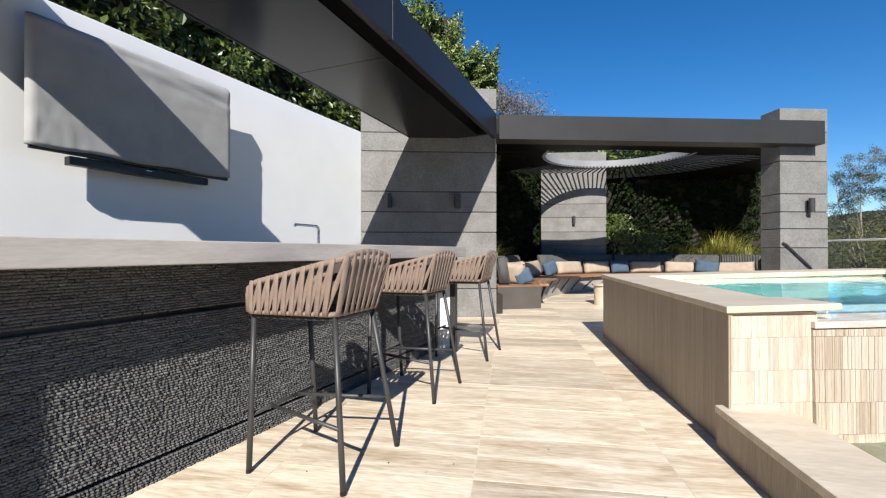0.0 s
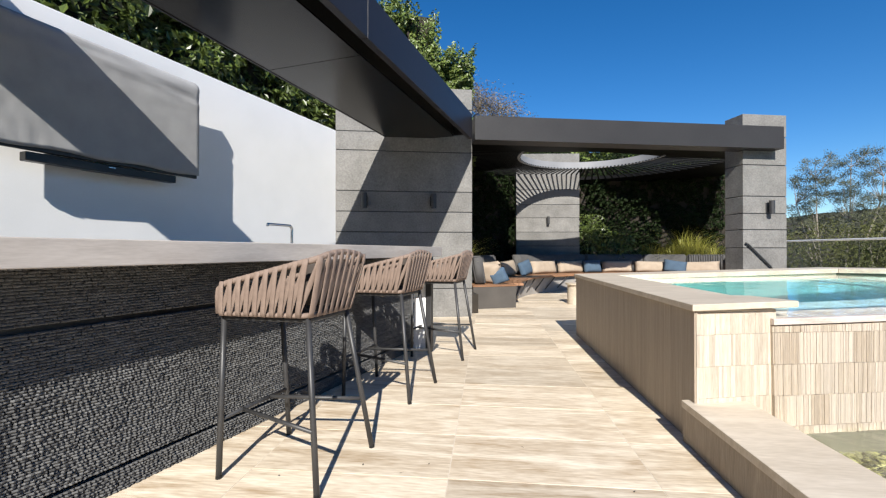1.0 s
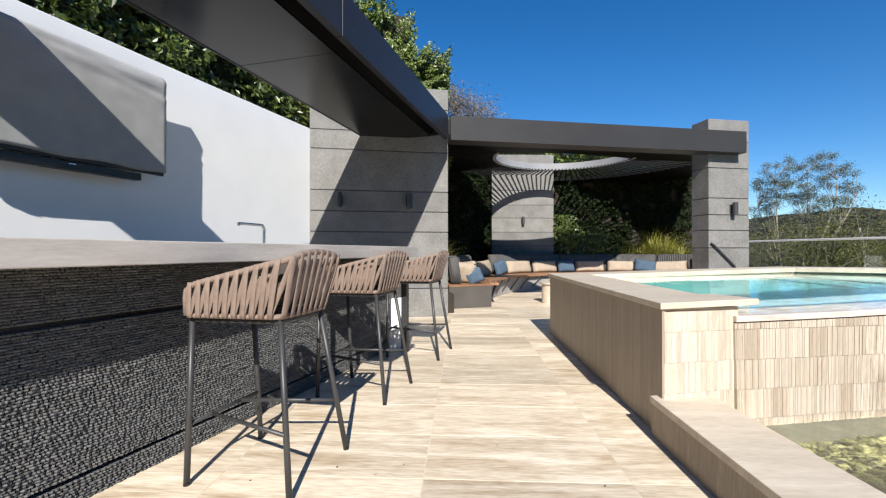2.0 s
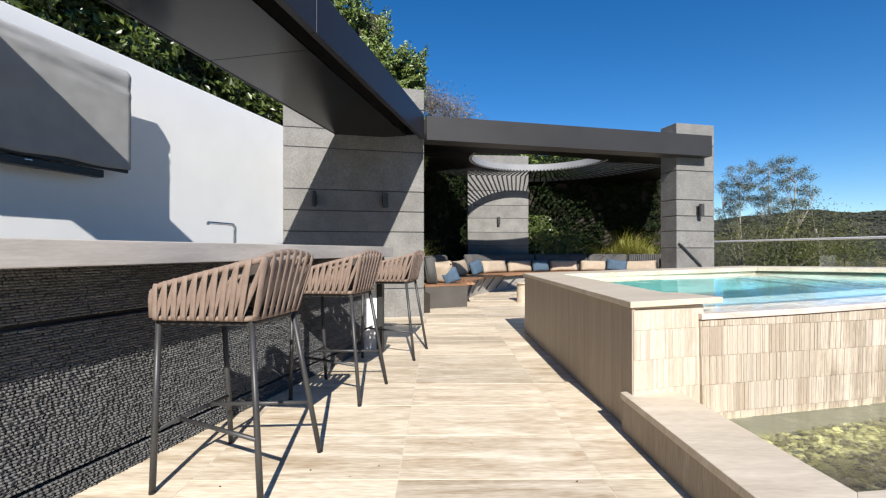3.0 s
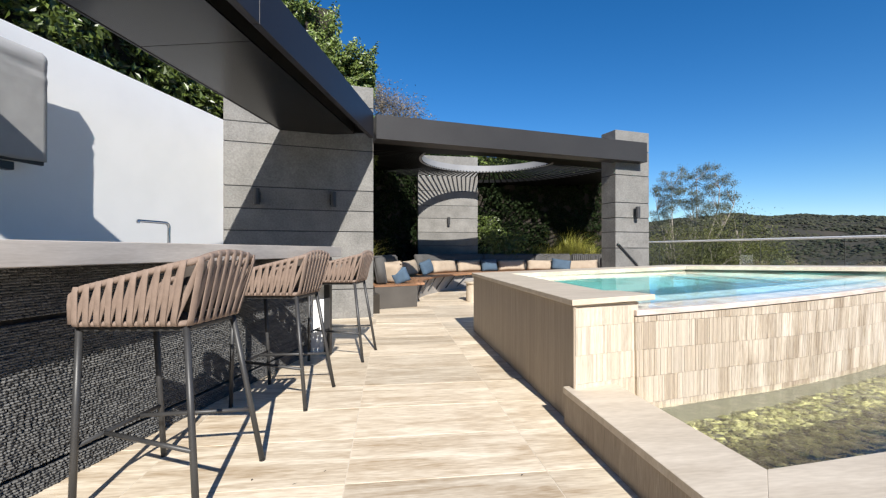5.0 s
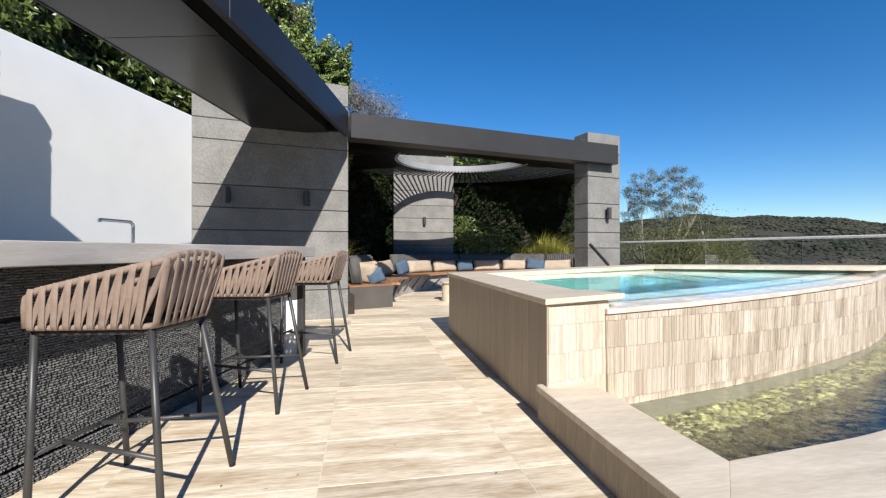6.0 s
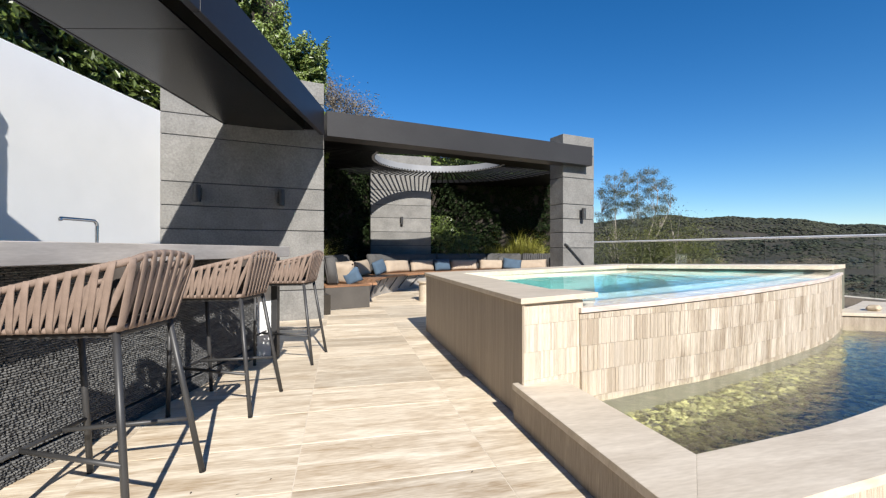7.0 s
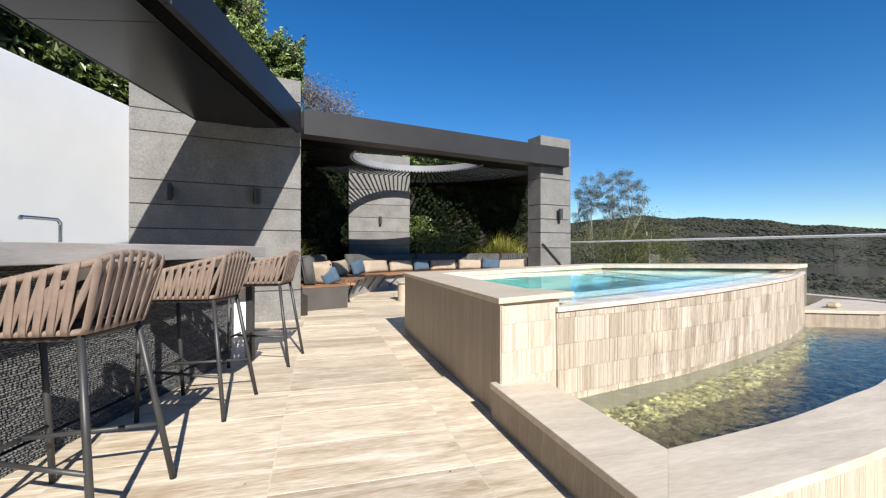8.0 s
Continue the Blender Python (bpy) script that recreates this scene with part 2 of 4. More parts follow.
def smooth_path(pts, n):
    """Catmull-Rom through plan points, n steps a span."""
    P = [Vector(p) for p in pts]
    P = [2 * P[0] - P[1]] + P + [2 * P[-1] - P[-2]]
    out = []
    for i in range(1, len(P) - 2):
        for k in range(n):
            t = k / n
            a, b, c, d = P[i - 1], P[i], P[i + 1], P[i + 2]
            out.append(0.5 * (2 * b + (c - a) * t + (2 * a - 5 * b + 4 * c - d) * t * t + (3 * b - a - 3 * c + d) * t ** 3))
    out.append(P[-2])
    return out


def along(heading):
    """Unit plan vector along a heading (degrees right of +y), and the one to its right."""
    a = radians(heading)
    return Vector((math.sin(a), math.cos(a))), Vector((math.cos(a), -math.sin(a)))


def frame_of(p, heading, z=0.0):
    """A pose whose y axis runs along the heading and x to its right."""
    return pose(p[0], p[1], z, 0, 0, -heading)


# ---- ground: terrace shelf, valley and far ridge in one sheet ----
def land(x, y):
    r, a = math.hypot(x, y), math.degrees(math.atan2(x, y))
    shelf = max(0.0, min(1.0, (x - 10.0) / 30.0)) if x > 10 else 0.0
    z = -0.6 - 26.0 * (3 * shelf ** 2 - 2 * shelf ** 3)
    t = max(0.0, min(1.0, (r - 150.0) / 520.0))
    elev = 3.5 - 1.7 * max(0.0, min(1.0, (a - 50.0) / 9.0)) + 0.25 * math.sin(a * 0.35) + 0.12 * math.sin(a * 1.1)
    crest = 670.0 * math.tan(radians(elev)) + 1.0
    if x > 10 or r > 150:
        z += (crest - z) * (3 * t * t - 2 * t ** 3)
    if r > 700:
        z -= (r - 700) * 0.05
    if r > 40:
        z += 2.5 * noise.noise(Vector((x / 55, y / 55, 0))) * min(1, (r - 40) / 60)
    return z


rads = [0.0, 6, 12, 16, 20, 25, 30, 37, 45, 55, 70, 90, 115, 145, 180, 220, 270, 320, 380, 440, 500, 560, 610, 650, 690, 750, 900, 1500, 3500]
NA = 240
gv, gf = [], []
for r in rads:
    for k in range(NA):
        a = 2 * math.pi * k / NA
        x, y = r * math.sin(a), r * math.cos(a)
        gv.append((x, y, land(x, y)))
for i in range(len(rads) - 1):
    for k in range(NA):
        j = (k + 1) % NA
        gf.append((i * NA + k, i * NA + j, (i + 1) * NA + j, (i + 1) * NA + k))
gm = bpy.data.meshes.new("ground")
gm.from_pydata(gv, [], gf)
gm.materials.append(M_SCRUB)
for p in gm.polygons:
    p.use_smooth = True
ground = tagged(new("ground", gm), "scrub-covered valley rising to a distant ridge", "ground", kind="structure")

# ---- white wall ----
WALL_H = 16.1
W0 = (-2.346, 6.431)
wall_white = finish("wall_white", boxed(-0.25, -9.5, 0, 0, 0.05, 2.914, bevel=0.006, m=frame_of(W0, WALL_H)), M_RENDER)
tagged(wall_white, "smooth white rendered boundary wall behind the bar", "wall", kind="structure")

# ---- stone wall and columns ----
STONE_H = 77.7
S0 = (-0.253, 6.887)


def coursed(name, label, w, d, tops, m, z_bottom=-0.02, recess=0.012):
    """A pier of thick stone slabs one on another, with shadow joints; x to the right, y back from its front face."""
    pier = thing(name, label, "stone pier", m, kind="structure")
    part("core", boxed(recess, recess, z_bottom, w - recess, d - recess, tops[-1] - 0.02), M_FRAME, pier)
    z = z_bottom
    for t in tops:
        part("slab", boxed(0, 0, z + 0.007, w, d, t - 0.007, bevel=0.006), M_STONE, pier)
        z = t
    return pier


def face_frame(p, heading, z=0.0):
    """x along the heading, y away from the viewer."""
    return pose(p[0], p[1], z, 0, 0, 90 - heading)


u, _ = along(STONE_H)
WS = 2.141
coursed("wall_stone", "grey textured stone slab wall at the bar's end", WS, 0.75,
        [0.45, 0.90, 1.345, 1.665, 1.985, 2.617, 2.912, 3.30, 3.64],
        face_frame((S0[0] - u.x * WS, S0[1] - u.y * WS), STONE_H))
coursed("stone_column", "grey stone slab column carrying the dark beam", 0.82, 0.40,
        [0.60, 1.10, 1.411, 1.687, 1.982, 2.517, 3.00, 3.39], face_frame((4.314, 7.781), STONE_H))
coursed("stone_pillar", "pale grey stone slab pillar behind the curved sofa", 1.90, 0.6,
        [0.6, 1.2, 1.62, 2.05, 2.45, 2.9, 3.5, 4.0], face_frame((0.865, 13.17), 86.0))

# pier and roof arm beyond the view, which shade the near end of the bar
coursed("stone_column", "grey stone slab column at the terrace's near end, out of view", 1.75, 0.7,
        [0.60, 1.10, 1.41, 1.69, 1.98, 2.52, 2.83], face_frame((-3.335, -1.2), 90))

# unseen wall added behind the camera to hold skylight off the shaded parts
sky_block = finish("wall_house", boxed(-9.5, -12.4, -0.6, 17.0, -12.0, 6.6, bevel=0.01), M_STONE)
tagged(sky_block, "tall plain grey wall added out of view to block skylight", "wall", kind="structure")

# ---- roof over the bar ----
ROOF_H = 12.8
R0 = (-0.235, 6.585)
Rm = frame_of(R0, ROOF_H)
roof = thing("canopy_roof", "dark metal canopy roof over the bar", "roof", kind="structure")
part("fascia", boxed(-0.06, -3.30, 2.756, 0, -0.02, 3.135, bevel=0.004, m=Rm), M_STEEL, roof)
part("fascia", boxed(-0.06, -8.0, 2.756, 0, -3.306, 3.135, bevel=0.004, m=Rm), M_STEEL, roof)
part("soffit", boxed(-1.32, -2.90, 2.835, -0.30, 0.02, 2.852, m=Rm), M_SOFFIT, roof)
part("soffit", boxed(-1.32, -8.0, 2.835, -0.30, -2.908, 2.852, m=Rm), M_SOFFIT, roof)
# Recess behind the fascia is coloured black to stand in for its shade
part("deck", boxed(-0.60, -8.0, 2.985, -0.06, 0.0, 3.10, m=Rm), M_BLACK, roof)
part("end_cap", boxed(-0.30, -0.03, 2.836, -0.06, 0.0, 2.985, m=Rm), M_BLACK, roof)
part("soffit_edge", boxed(-0.32, -8.0, 2.853, -0.30, 0.0, 2.985, m=Rm), M_BLACK, roof)
part("edge_trim", boxed(-1.336, -8.0, 2.829, -1.32, 0.02, 2.854, m=Rm), M_STEEL, roof)
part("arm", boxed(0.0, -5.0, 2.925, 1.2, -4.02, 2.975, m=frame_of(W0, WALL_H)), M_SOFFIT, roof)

# ---- beam and pergola ----
Bm = face_frame((-0.198, 6.592), STONE_H)
beam = finish("pergola_beam", boxed(0.0, 0, 2.756, 5.24, 0.30, 3.128, bevel=0.004, m=Bm), M_BEAM)
tagged(beam, "wide dark-grey metal beam between stone wall and column", "beam", kind="structure")

RC, R_IN, R_OUT, ZR = (2.52, 10.62), 1.74, 3.80, 3.37


pergola = thing("pergola", "pergola roof with dark blades radiating from a pale half ring", "pergola", pose(RC[0], RC[1], ZR))
A_BEAM = 90 - STONE_H                             # the beam's direction


def half_band(r0, r1, z0, z1, a0, a1, seg=64):
    bm = bmesh.new()
    rows = []
    for k in range(seg + 1):
        a = radians(a0 + (a1 - a0) * k / seg)
        rows.append([bm.verts.new((r * math.cos(a), r * math.sin(a), z)) for r, z in ((r0, z0), (r1, z0), (r1, z1), (r0, z1))])
    for p, q in zip(rows, rows[1:]):
        for i in range(4):
            bm.faces.new((p[i], p[(i + 1) % 4], q[(i + 1) % 4], q[i]))
    bm.faces.new(rows[0][::-1])
    bm.faces.new(rows[-1])
    return bm


part("ring", half_band(R_IN, R_IN + 0.05, -0.02, 0.17, A_BEAM - 4, A_BEAM + 184), M_RING, pergola, "pale grey metal half ring")
bu, _ = along(STONE_H)
bn = Vector((-bu.y, bu.x))                       # away from the viewer
NB = 112
blade = None
for k in range(NB):
    a = 360 * k / NB
    rel = (a - A_BEAM) % 360
    if rel > 181:
        continue
    if blade is None:
        blade = part("blade", boxed(R_IN - 0.02, -0.021, -0.014, R_OUT, 0.021, 0.008), M_BLADE, pergola)
        blade.matrix_basis = pose(0, 0, 0, 0, 0, a)
    else:
        o = new("blade", blade.data)
        o.parent = pergola
        o.matrix_basis = pose(0, 0, 0, 0, 0, a)
o_, c_ = Vector((-0.198, 6.592)), Vector(RC)
CU, CV = (c_ - o_).dot(bu), (c_ - o_).dot(bn)
edge = [(-2.4, 1.4), (4.9, 1.45), (7.3, CV - 0.1), (7.4, CV)]
for k in range(25):
    q = 1 - 2 * k / 24
    edge.append((CU + q * R_IN, CV - 0.22 * math.cos(math.pi / 2 * q)))
edge.append((-2.4, CV))
plan = [o_ + bu * u_ + bn * v_ - c_ for u_, v_ in edge]
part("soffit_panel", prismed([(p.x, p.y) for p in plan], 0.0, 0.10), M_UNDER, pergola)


def roof_slab(u0, u1, v0, v1, z0, z1):
    """Solid roof panel in the beam's axes with a round hole for the blades."""
    bm = bmesh.new()
    o = Vector((-0.198, 6.592))
    cu, cv = (Vector(RC) - o).dot(bu), (Vector(RC) - o).dot(bn)
    angs = sorted([2 * math.pi * k / 96 for k in range(96)] + [math.atan2(v - cv, u - cu) % (2 * math.pi) for u in (u0, u1) for v in (v0, v1)])
    pairs = []
    for a in angs:
        c, q = math.cos(a), math.sin(a)
        far = min(((u1 if c > 0 else u0) - cu) / c if abs(c) > 1e-6 else 1e9, ((v1 if q > 0 else v0) - cv) / q if abs(q) > 1e-6 else 1e9)
        pairs.append((c, q, far))
    for (c0, q0, f0), (c1, q1, f1) in zip(pairs, pairs[1:] + pairs[:1]):
        if min(f0, f1) < R_OUT + 0.02 or q0 + q1 < 0.001:
            continue
        plan = []
        for c, q, rr in ((c0, q0, R_OUT), (c0, q0, f0), (c1, q1, f1), (c1, q1, R_OUT)):
            p = o + bu * (cu + c * rr) + bn * (cv + q * rr)
            plan.append((p.x - RC[0], p.y - RC[1]))
        prism(bm, plan, z0, z1)
    bmesh.ops.remove_doubles(bm, verts=bm.verts, dist=0.0005)
    return bm


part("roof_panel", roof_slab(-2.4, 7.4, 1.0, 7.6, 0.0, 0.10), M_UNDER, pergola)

# Added panel, hidden behind the column, that keeps sun off the right hedge
shade_corner = [o_ + bu * u_ + bn * v_ - c_ for u_, v_ in ((7.402, 3.0), (7.9, 3.4), (8.5, 4.6), (9.3, 7.6), (7.402, 7.6))]
part("roof_panel", prismed([(p.x, p.y) for p in shade_corner], 0.0, 0.10), M_UNDER, pergola)
# Added cover above the left blades, there only to shade their sides
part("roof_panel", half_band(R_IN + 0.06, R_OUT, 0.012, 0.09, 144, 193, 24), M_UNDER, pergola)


def sconce(at):
    s = thing("wall_light", "small dark metal up-down wall light on grey stone", "wall light", at, group="wall lights")
    part("back_plate", boxed(-0.05, -0.012, -0.08, 0.05, 0.0, 0.08, bevel=0.003), M_FRAME, s)
    part("cylinder", tubed([(0, -0.075, -0.115), (0, -0.075, -0.105), (0, -0.075, 0.105), (0, -0.075, 0.115)], 0.043, 20), M_FRAME, s)
    part("stem", boxed(-0.015, -0.05, -0.02, 0.015, -0.01, 0.02), M_FRAME, s)
    return s


for p, h, z in (((-1.914, 6.524), STONE_H, 1.83), ((-0.861, 6.753), STONE_H, 1.83), ((4.773, 7.880), STONE_H, 1.79), ((1.81, 13.235), 86.0, 1.97)):
    sconce(face_frame(p, h, z))

# ---- bar ----
BAR_H = 16.3
B0 = (-1.394, 2.439)
bar_m = frame_of(B0, BAR_H)          # x = 0 is the front face
bar = thing("bar_counter", "bar counter faced in ribbed split grey stone", "bar counter", bar_m)
part("core", boxed(-0.62, -4.2, 0.0, -0.04, 2.16, 0.985), M_BLACK, bar)
rnd = random.Random(3)


def rib(z0, z1, y0, y1, step=0.019):
    """One course of split stone: pillow-shaped chips of uneven length, each standing out most at its middle."""
    bm = bmesh.new()
    h = z1 - z0
    za, zb = z0 + h * 0.14, z1 - h * 0.06
    y = y0 - rnd.uniform(0, step)
    while y < y1:
        w = step * rnd.uniform(0.6, 1.45)
        crown = rnd.uniform(-0.003, 0.004)
        ridge = rnd.uniform(0.35, 0.75)
        last = None
        for k, drop in ((0.0, rnd.uniform(0.005, 0.009)), (ridge, 0.0), (1.0, rnd.uniform(0.004, 0.008))):
            d, yy, sh = crown - drop, y + w * k, h * rnd.uniform(-0.05, 0.05)
            col = [bm.verts.new(c) for c in ((-0.03, yy, za + sh), (d - 0.004, yy, za + sh), (d, yy, za + (zb - za) * 0.5 + sh), (d - 0.003, yy, zb + sh), (-0.03, yy, zb + sh))]
            if last:
                for i in range(4):
                    bm.faces.new((last[i], col[i], col[i + 1], last[i + 1]))
            last = col
        y += w + rnd.uniform(0.0, 0.001)
    return bm


for za, zb, n in ((0.0, 0.098, 8), (0.115, 0.742, 52), (0.765, 0.985, 18)):
    panel = part("panel", boxed(-0.038, -4.2, za, -0.028, 2.15, zb), M_SPLIT, bar)
    for i in range(n):
        hh = (zb - za) / n
        part("stone_course", rib(za + i * hh, za + (i + 1) * hh, -2.8, 2.15), M_SPLIT, panel)
part("end_panel", boxed(-0.62, 2.16, 0, 0.135, 2.20, 0.985, bevel=0.003), M_RENDER, bar, "white rendered end panel")
part("end_post", boxed(0.138, 2.15, 0, 0.20, 2.212, 0.985, bevel=0.003), M_FRAME, bar, "dark metal end post")
benchtop = thing("benchtop", "thick pale grey timber-look stone bar top", "bar top", bar_m)
part("slab", boxed(-0.72, -2.498, 0.988, 0.215, 2.42, 1.092, bevel=0.004), M_BENCH, benchtop)
part("slab", boxed(-0.72, -4.2, 0.988, 0.22, -2.502, 1.092, bevel=0.004), M_BENCH, benchtop)

tap = thing("tap", "square-necked brushed steel bar tap", "tap", frame_of((-1.692, 3.557), BAR_H, 1.092))
part("spout", tubed(smooth_path([(0, 0, 0), (0, 0, 0.10), (0, 0, 0.145), (-0.0, -0.02, 0.168), (0, -0.05, 0.172), (0, -0.26, 0.172), (0, -0.275, 0.168), (0, -0.278, 0.155)], 4), 0.011, 12), M_CHROME, tap, smooth=True)
part("base_ring", tubed([(0, 0, 0), (0, 0, 0.008)], 0.024, 20), M_CHROME, tap)
part("lever", tubed([(0.0, 0.10, 0), (0.0, 0.10, 0.012)], 0.02, 16), M_CHROME, tap)

# ---- covered screen ----
tv = thing("wall_screen", "wall screen under a loose grey fabric cover", "television", frame_of(W0, WALL_H))
bm = bmesh.new()
NU, NV = 60, 34
TV_Y0, TV_Y1 = -4.085, -2.50
grid = []
for j in range(NV + 1):
    row = []
    for i in range(NU + 1):
        a, b = i / NU, j / NV
        y, z = TV_Y0 + (TV_Y1 - TV_Y0) * a, 1.783 + 0.915 * b
        rim = min(a, 1 - a) * 1.6
        x = 0.225 - 0.022 * math.exp(-rim / 0.006) - 0.035 * math.exp(-(1 - b) * 0.925 / 0.022)
        x += 0.011 * math.sin((1 - b) * 34 + a * 5) * math.exp(-(1 - b) * 7) + 0.004 * noise.noise(Vector((a * 5, b * 3, 1)))
        x += 0.010 * noise.noise(Vector((a * 30, b * 7, 4))) * math.exp(-4 * a) + 0.006 * math.sin((1 - b) * 60 - a * 14) * math.exp(-((1 - b - 0.08 - 0.12 * a) / 0.08) ** 2) * a + 0.0015 * noise.noise(Vector((a * 40, b * 14, 4)))
        z += -0.012 * math.exp(-b * 12) * math.sin(a * 17) * 0.6 - 0.014 * math.sin(a * math.pi) * (b > 0.9) * 0.6
        row.append(bm.verts.new((x, y, z)))
    grid.append(row)
for j in range(NV):
    for i in range(NU):
        bm.faces.new((grid[j][i], grid[j][i + 1], grid[j + 1][i + 1], grid[j + 1][i]))
loop = [grid[0][i] for i in range(NU + 1)] + [grid[j][NU] for j in range(1, NV + 1)] + [grid[NV][i] for i in range(NU - 1, -1, -1)] + [grid[j][0] for j in range(NV - 1, 0, -1)]
back = [bm.verts.new((0.162, v.co.y, v.co.z)) for v in loop]
for i in range(len(loop)):
    k = (i + 1) % len(loop)
    bm.faces.new((loop[i], back[i], back[k], loop[k]))
part("cover", bm, M_COVER, tv, "grey fabric dust cover", smooth=True)
part("screen", boxed(0.166, -4.07, 1.757, 0.195, -2.515, 2.66, bevel=0.006), M_BLACK, tv, "black screen edge below the cover")
part("bracket", boxed(0.0, -3.6, 2.0, 0.166, -2.95, 2.4), M_BLACK, tv)
sb = thing("soundbar", "slim black soundbar under the covered screen", "soundbar", frame_of(W0, WALL_H))
part("body", boxed(0.105, -3.835, 1.685, 0.185, -2.725, 1.750, bevel=0.006), M_BLACK, sb)
part("mount", boxed(0.0, -3.4, 1.70, 0.105, -3.1, 1.74), M_BLACK, sb)
part("badge", boxed(0.185, -3.30, 1.728, 0.1865, -3.25, 1.734), M_CHROME, sb)

# ---- bar stools ----
def bar_stool(m):
    """Faces -x; the woven shell wraps the +x back and both sides."""
    st = thing("bar_stool", "bar stool with taupe rope shell on charcoal legs", "bar stool", m, group="stools at the bar")
    zs = 0.745
    hx, hy = 0.228, 0.172

    def flare(x):
        """The seat is wider at its front than at its back."""
        return 1.0 + 0.26 * max(0.0, min(1.0, (0.17 - x) / 0.45))

    for sx in (-1, 1):
        for sy in (-1, 1):
            part("leg", tubed([(sx * 0.262, sy * 0.25, 0.0), (sx * (hx - 0.012) - 0.06, sy * (hy - 0.01) * flare(sx * hx - 0.06), zs)], 0.0135, 10), M_FRAME, st, smooth=True)
            part("foot_cap", tubed([(sx * 0.262, sy * 0.25, 0.0), (sx * 0.261, sy * 0.2495, 0.012)], 0.0145, 10), M_BLACK, st)
    zf = 0.265
    k = zf / zs
    fx, fy = 0.262 + (hx - 0.012 - 0.262) * k, 0.25 + (hy + 0.01 - 0.25) * k
    sh = -0.06 * k                                  # the frame leans a little towards the bar
    for sy in (-1, 1):
        part("footrest", tubed([(-fx + sh, sy * (fy - 0.13), zf), (fx + sh, sy * fy, zf)], 0.010, 8), M_FRAME, st, smooth=True)
    part("footrest", tubed([(-fx + sh, -fy, zf), (-fx + sh, fy, zf)], 0.010, 8), M_FRAME, st, smooth=True)

    def shell(t, hx, hy, rad):
        """Plan of the open shell, t from 0 (front end of the near arm) round the back to 1."""
        straight = 2 * hx - rad
        arc = math.pi / 2 * rad
        backl = 2 * hy - 2 * rad
        total = 2 * straight + 2 * arc + backl
        d = t * total
        if d < straight:
            return Vector((-hx + d, -hy, 0)), Vector((0, -1, 0))
        d -= straight
        if d < arc:
            a = d / rad
            return Vector((hx - rad + rad * math.sin(a), -hy + rad - rad * math.cos(a), 0)), Vector((math.sin(a), -math.cos(a), 0))
        d -= arc
        if d < backl:
            return Vector((hx, -hy + rad + d, 0)), Vector((1, 0, 0))
        d -= backl
        if d < arc:
            a = d / rad
            return Vector((hx - rad + rad * math.cos(a), hy - rad + rad * math.sin(a), 0)), Vector((math.cos(a), math.sin(a), 0))
        d -= arc
        return Vector((hx - rad - d, hy, 0)), Vector((0, 1, 0))

    def low(t):
        p, n = shell(t, hx + 0.012, hy + 0.012, 0.035)
        p.x = (p.x + hx + 0.012) * 0.925 - hx - 0.046
        p.y *= flare(p.x)
        return p + Vector((0, 0, zs + 0.012)), n

    def high(t):
        p, n = shell(t, hx + 0.055, hy + 0.060, 0.06)
        p.x = -hx - 0.040 + (p.x + hx + 0.055) * (2 * hx + 0.052) / (2 * hx + 0.11)
        p.y *= 0.93 + 0.07 * flare(p.x)
        rise = 0.890 + 0.126 * min(1.0, min(t, 1 - t) / 0.38) + 0.027 * max(0.0, 1 - (abs(t - 0.5) / 0.13) ** 2)
        return p + Vector((0, 0, rise)), n

    rail = [high(i / 40)[0] for i in range(41)]
    # the rail turns down to the seat at both front ends
    rail = [low(0)[0] + Vector((-0.008, 0, 0)), low(0)[0].lerp(rail[0], 0.6) + Vector((-0.012, 0, 0)), rail[0] + Vector((-0.008, 0, -0.02))] + rail[1:-1] + \
           [rail[-1] + Vector((-0.008, 0, -0.02)), low(1)[0].lerp(rail[-1], 0.6) + Vector((-0.012, 0, 0)), low(1)[0] + Vector((-0.008, 0, 0))]
    part("top_rail", tubed(rail, 0.0145, 10), M_ROPE, st, "rope-wrapped top rail", smooth=True)
    seat_ring = [low(i / 40)[0] for i in range(41)]
    part("seat_rail", tubed(seat_ring, 0.0125, 8, closed=True), M_ROPE, st, "rope-wrapped seat rail", smooth=True)
    part("seat_frame", prismed([(-hx - 0.045, -hy * 1.25), (hx - 0.065, -hy), (hx - 0.065, hy), (-hx - 0.045, hy * 1.25)], zs - 0.022, zs - 0.002, bevel=0.006), M_FRAME, st)
    part("seat_cushion", boxed(-hx - 0.03, -hy + 0.01, zs, hx - 0.08, hy - 0.01, zs + 0.05, bevel=0.02), M_BROWNC, st, "thin dark brown seat cushion", smooth=True)
    part("lumbar_cushion", boxed(-0.04, -0.14, -0.11, 0.03, 0.14, 0.11, bevel=0.03, m=pose(hx - 0.09, 0, zs + 0.15, 0, 12, 0)), M_BROWNC, st, "dark brown back cushion", smooth=True)
    # at each hold one strap rises straight and one leans to the next hold behind it
    N = 28
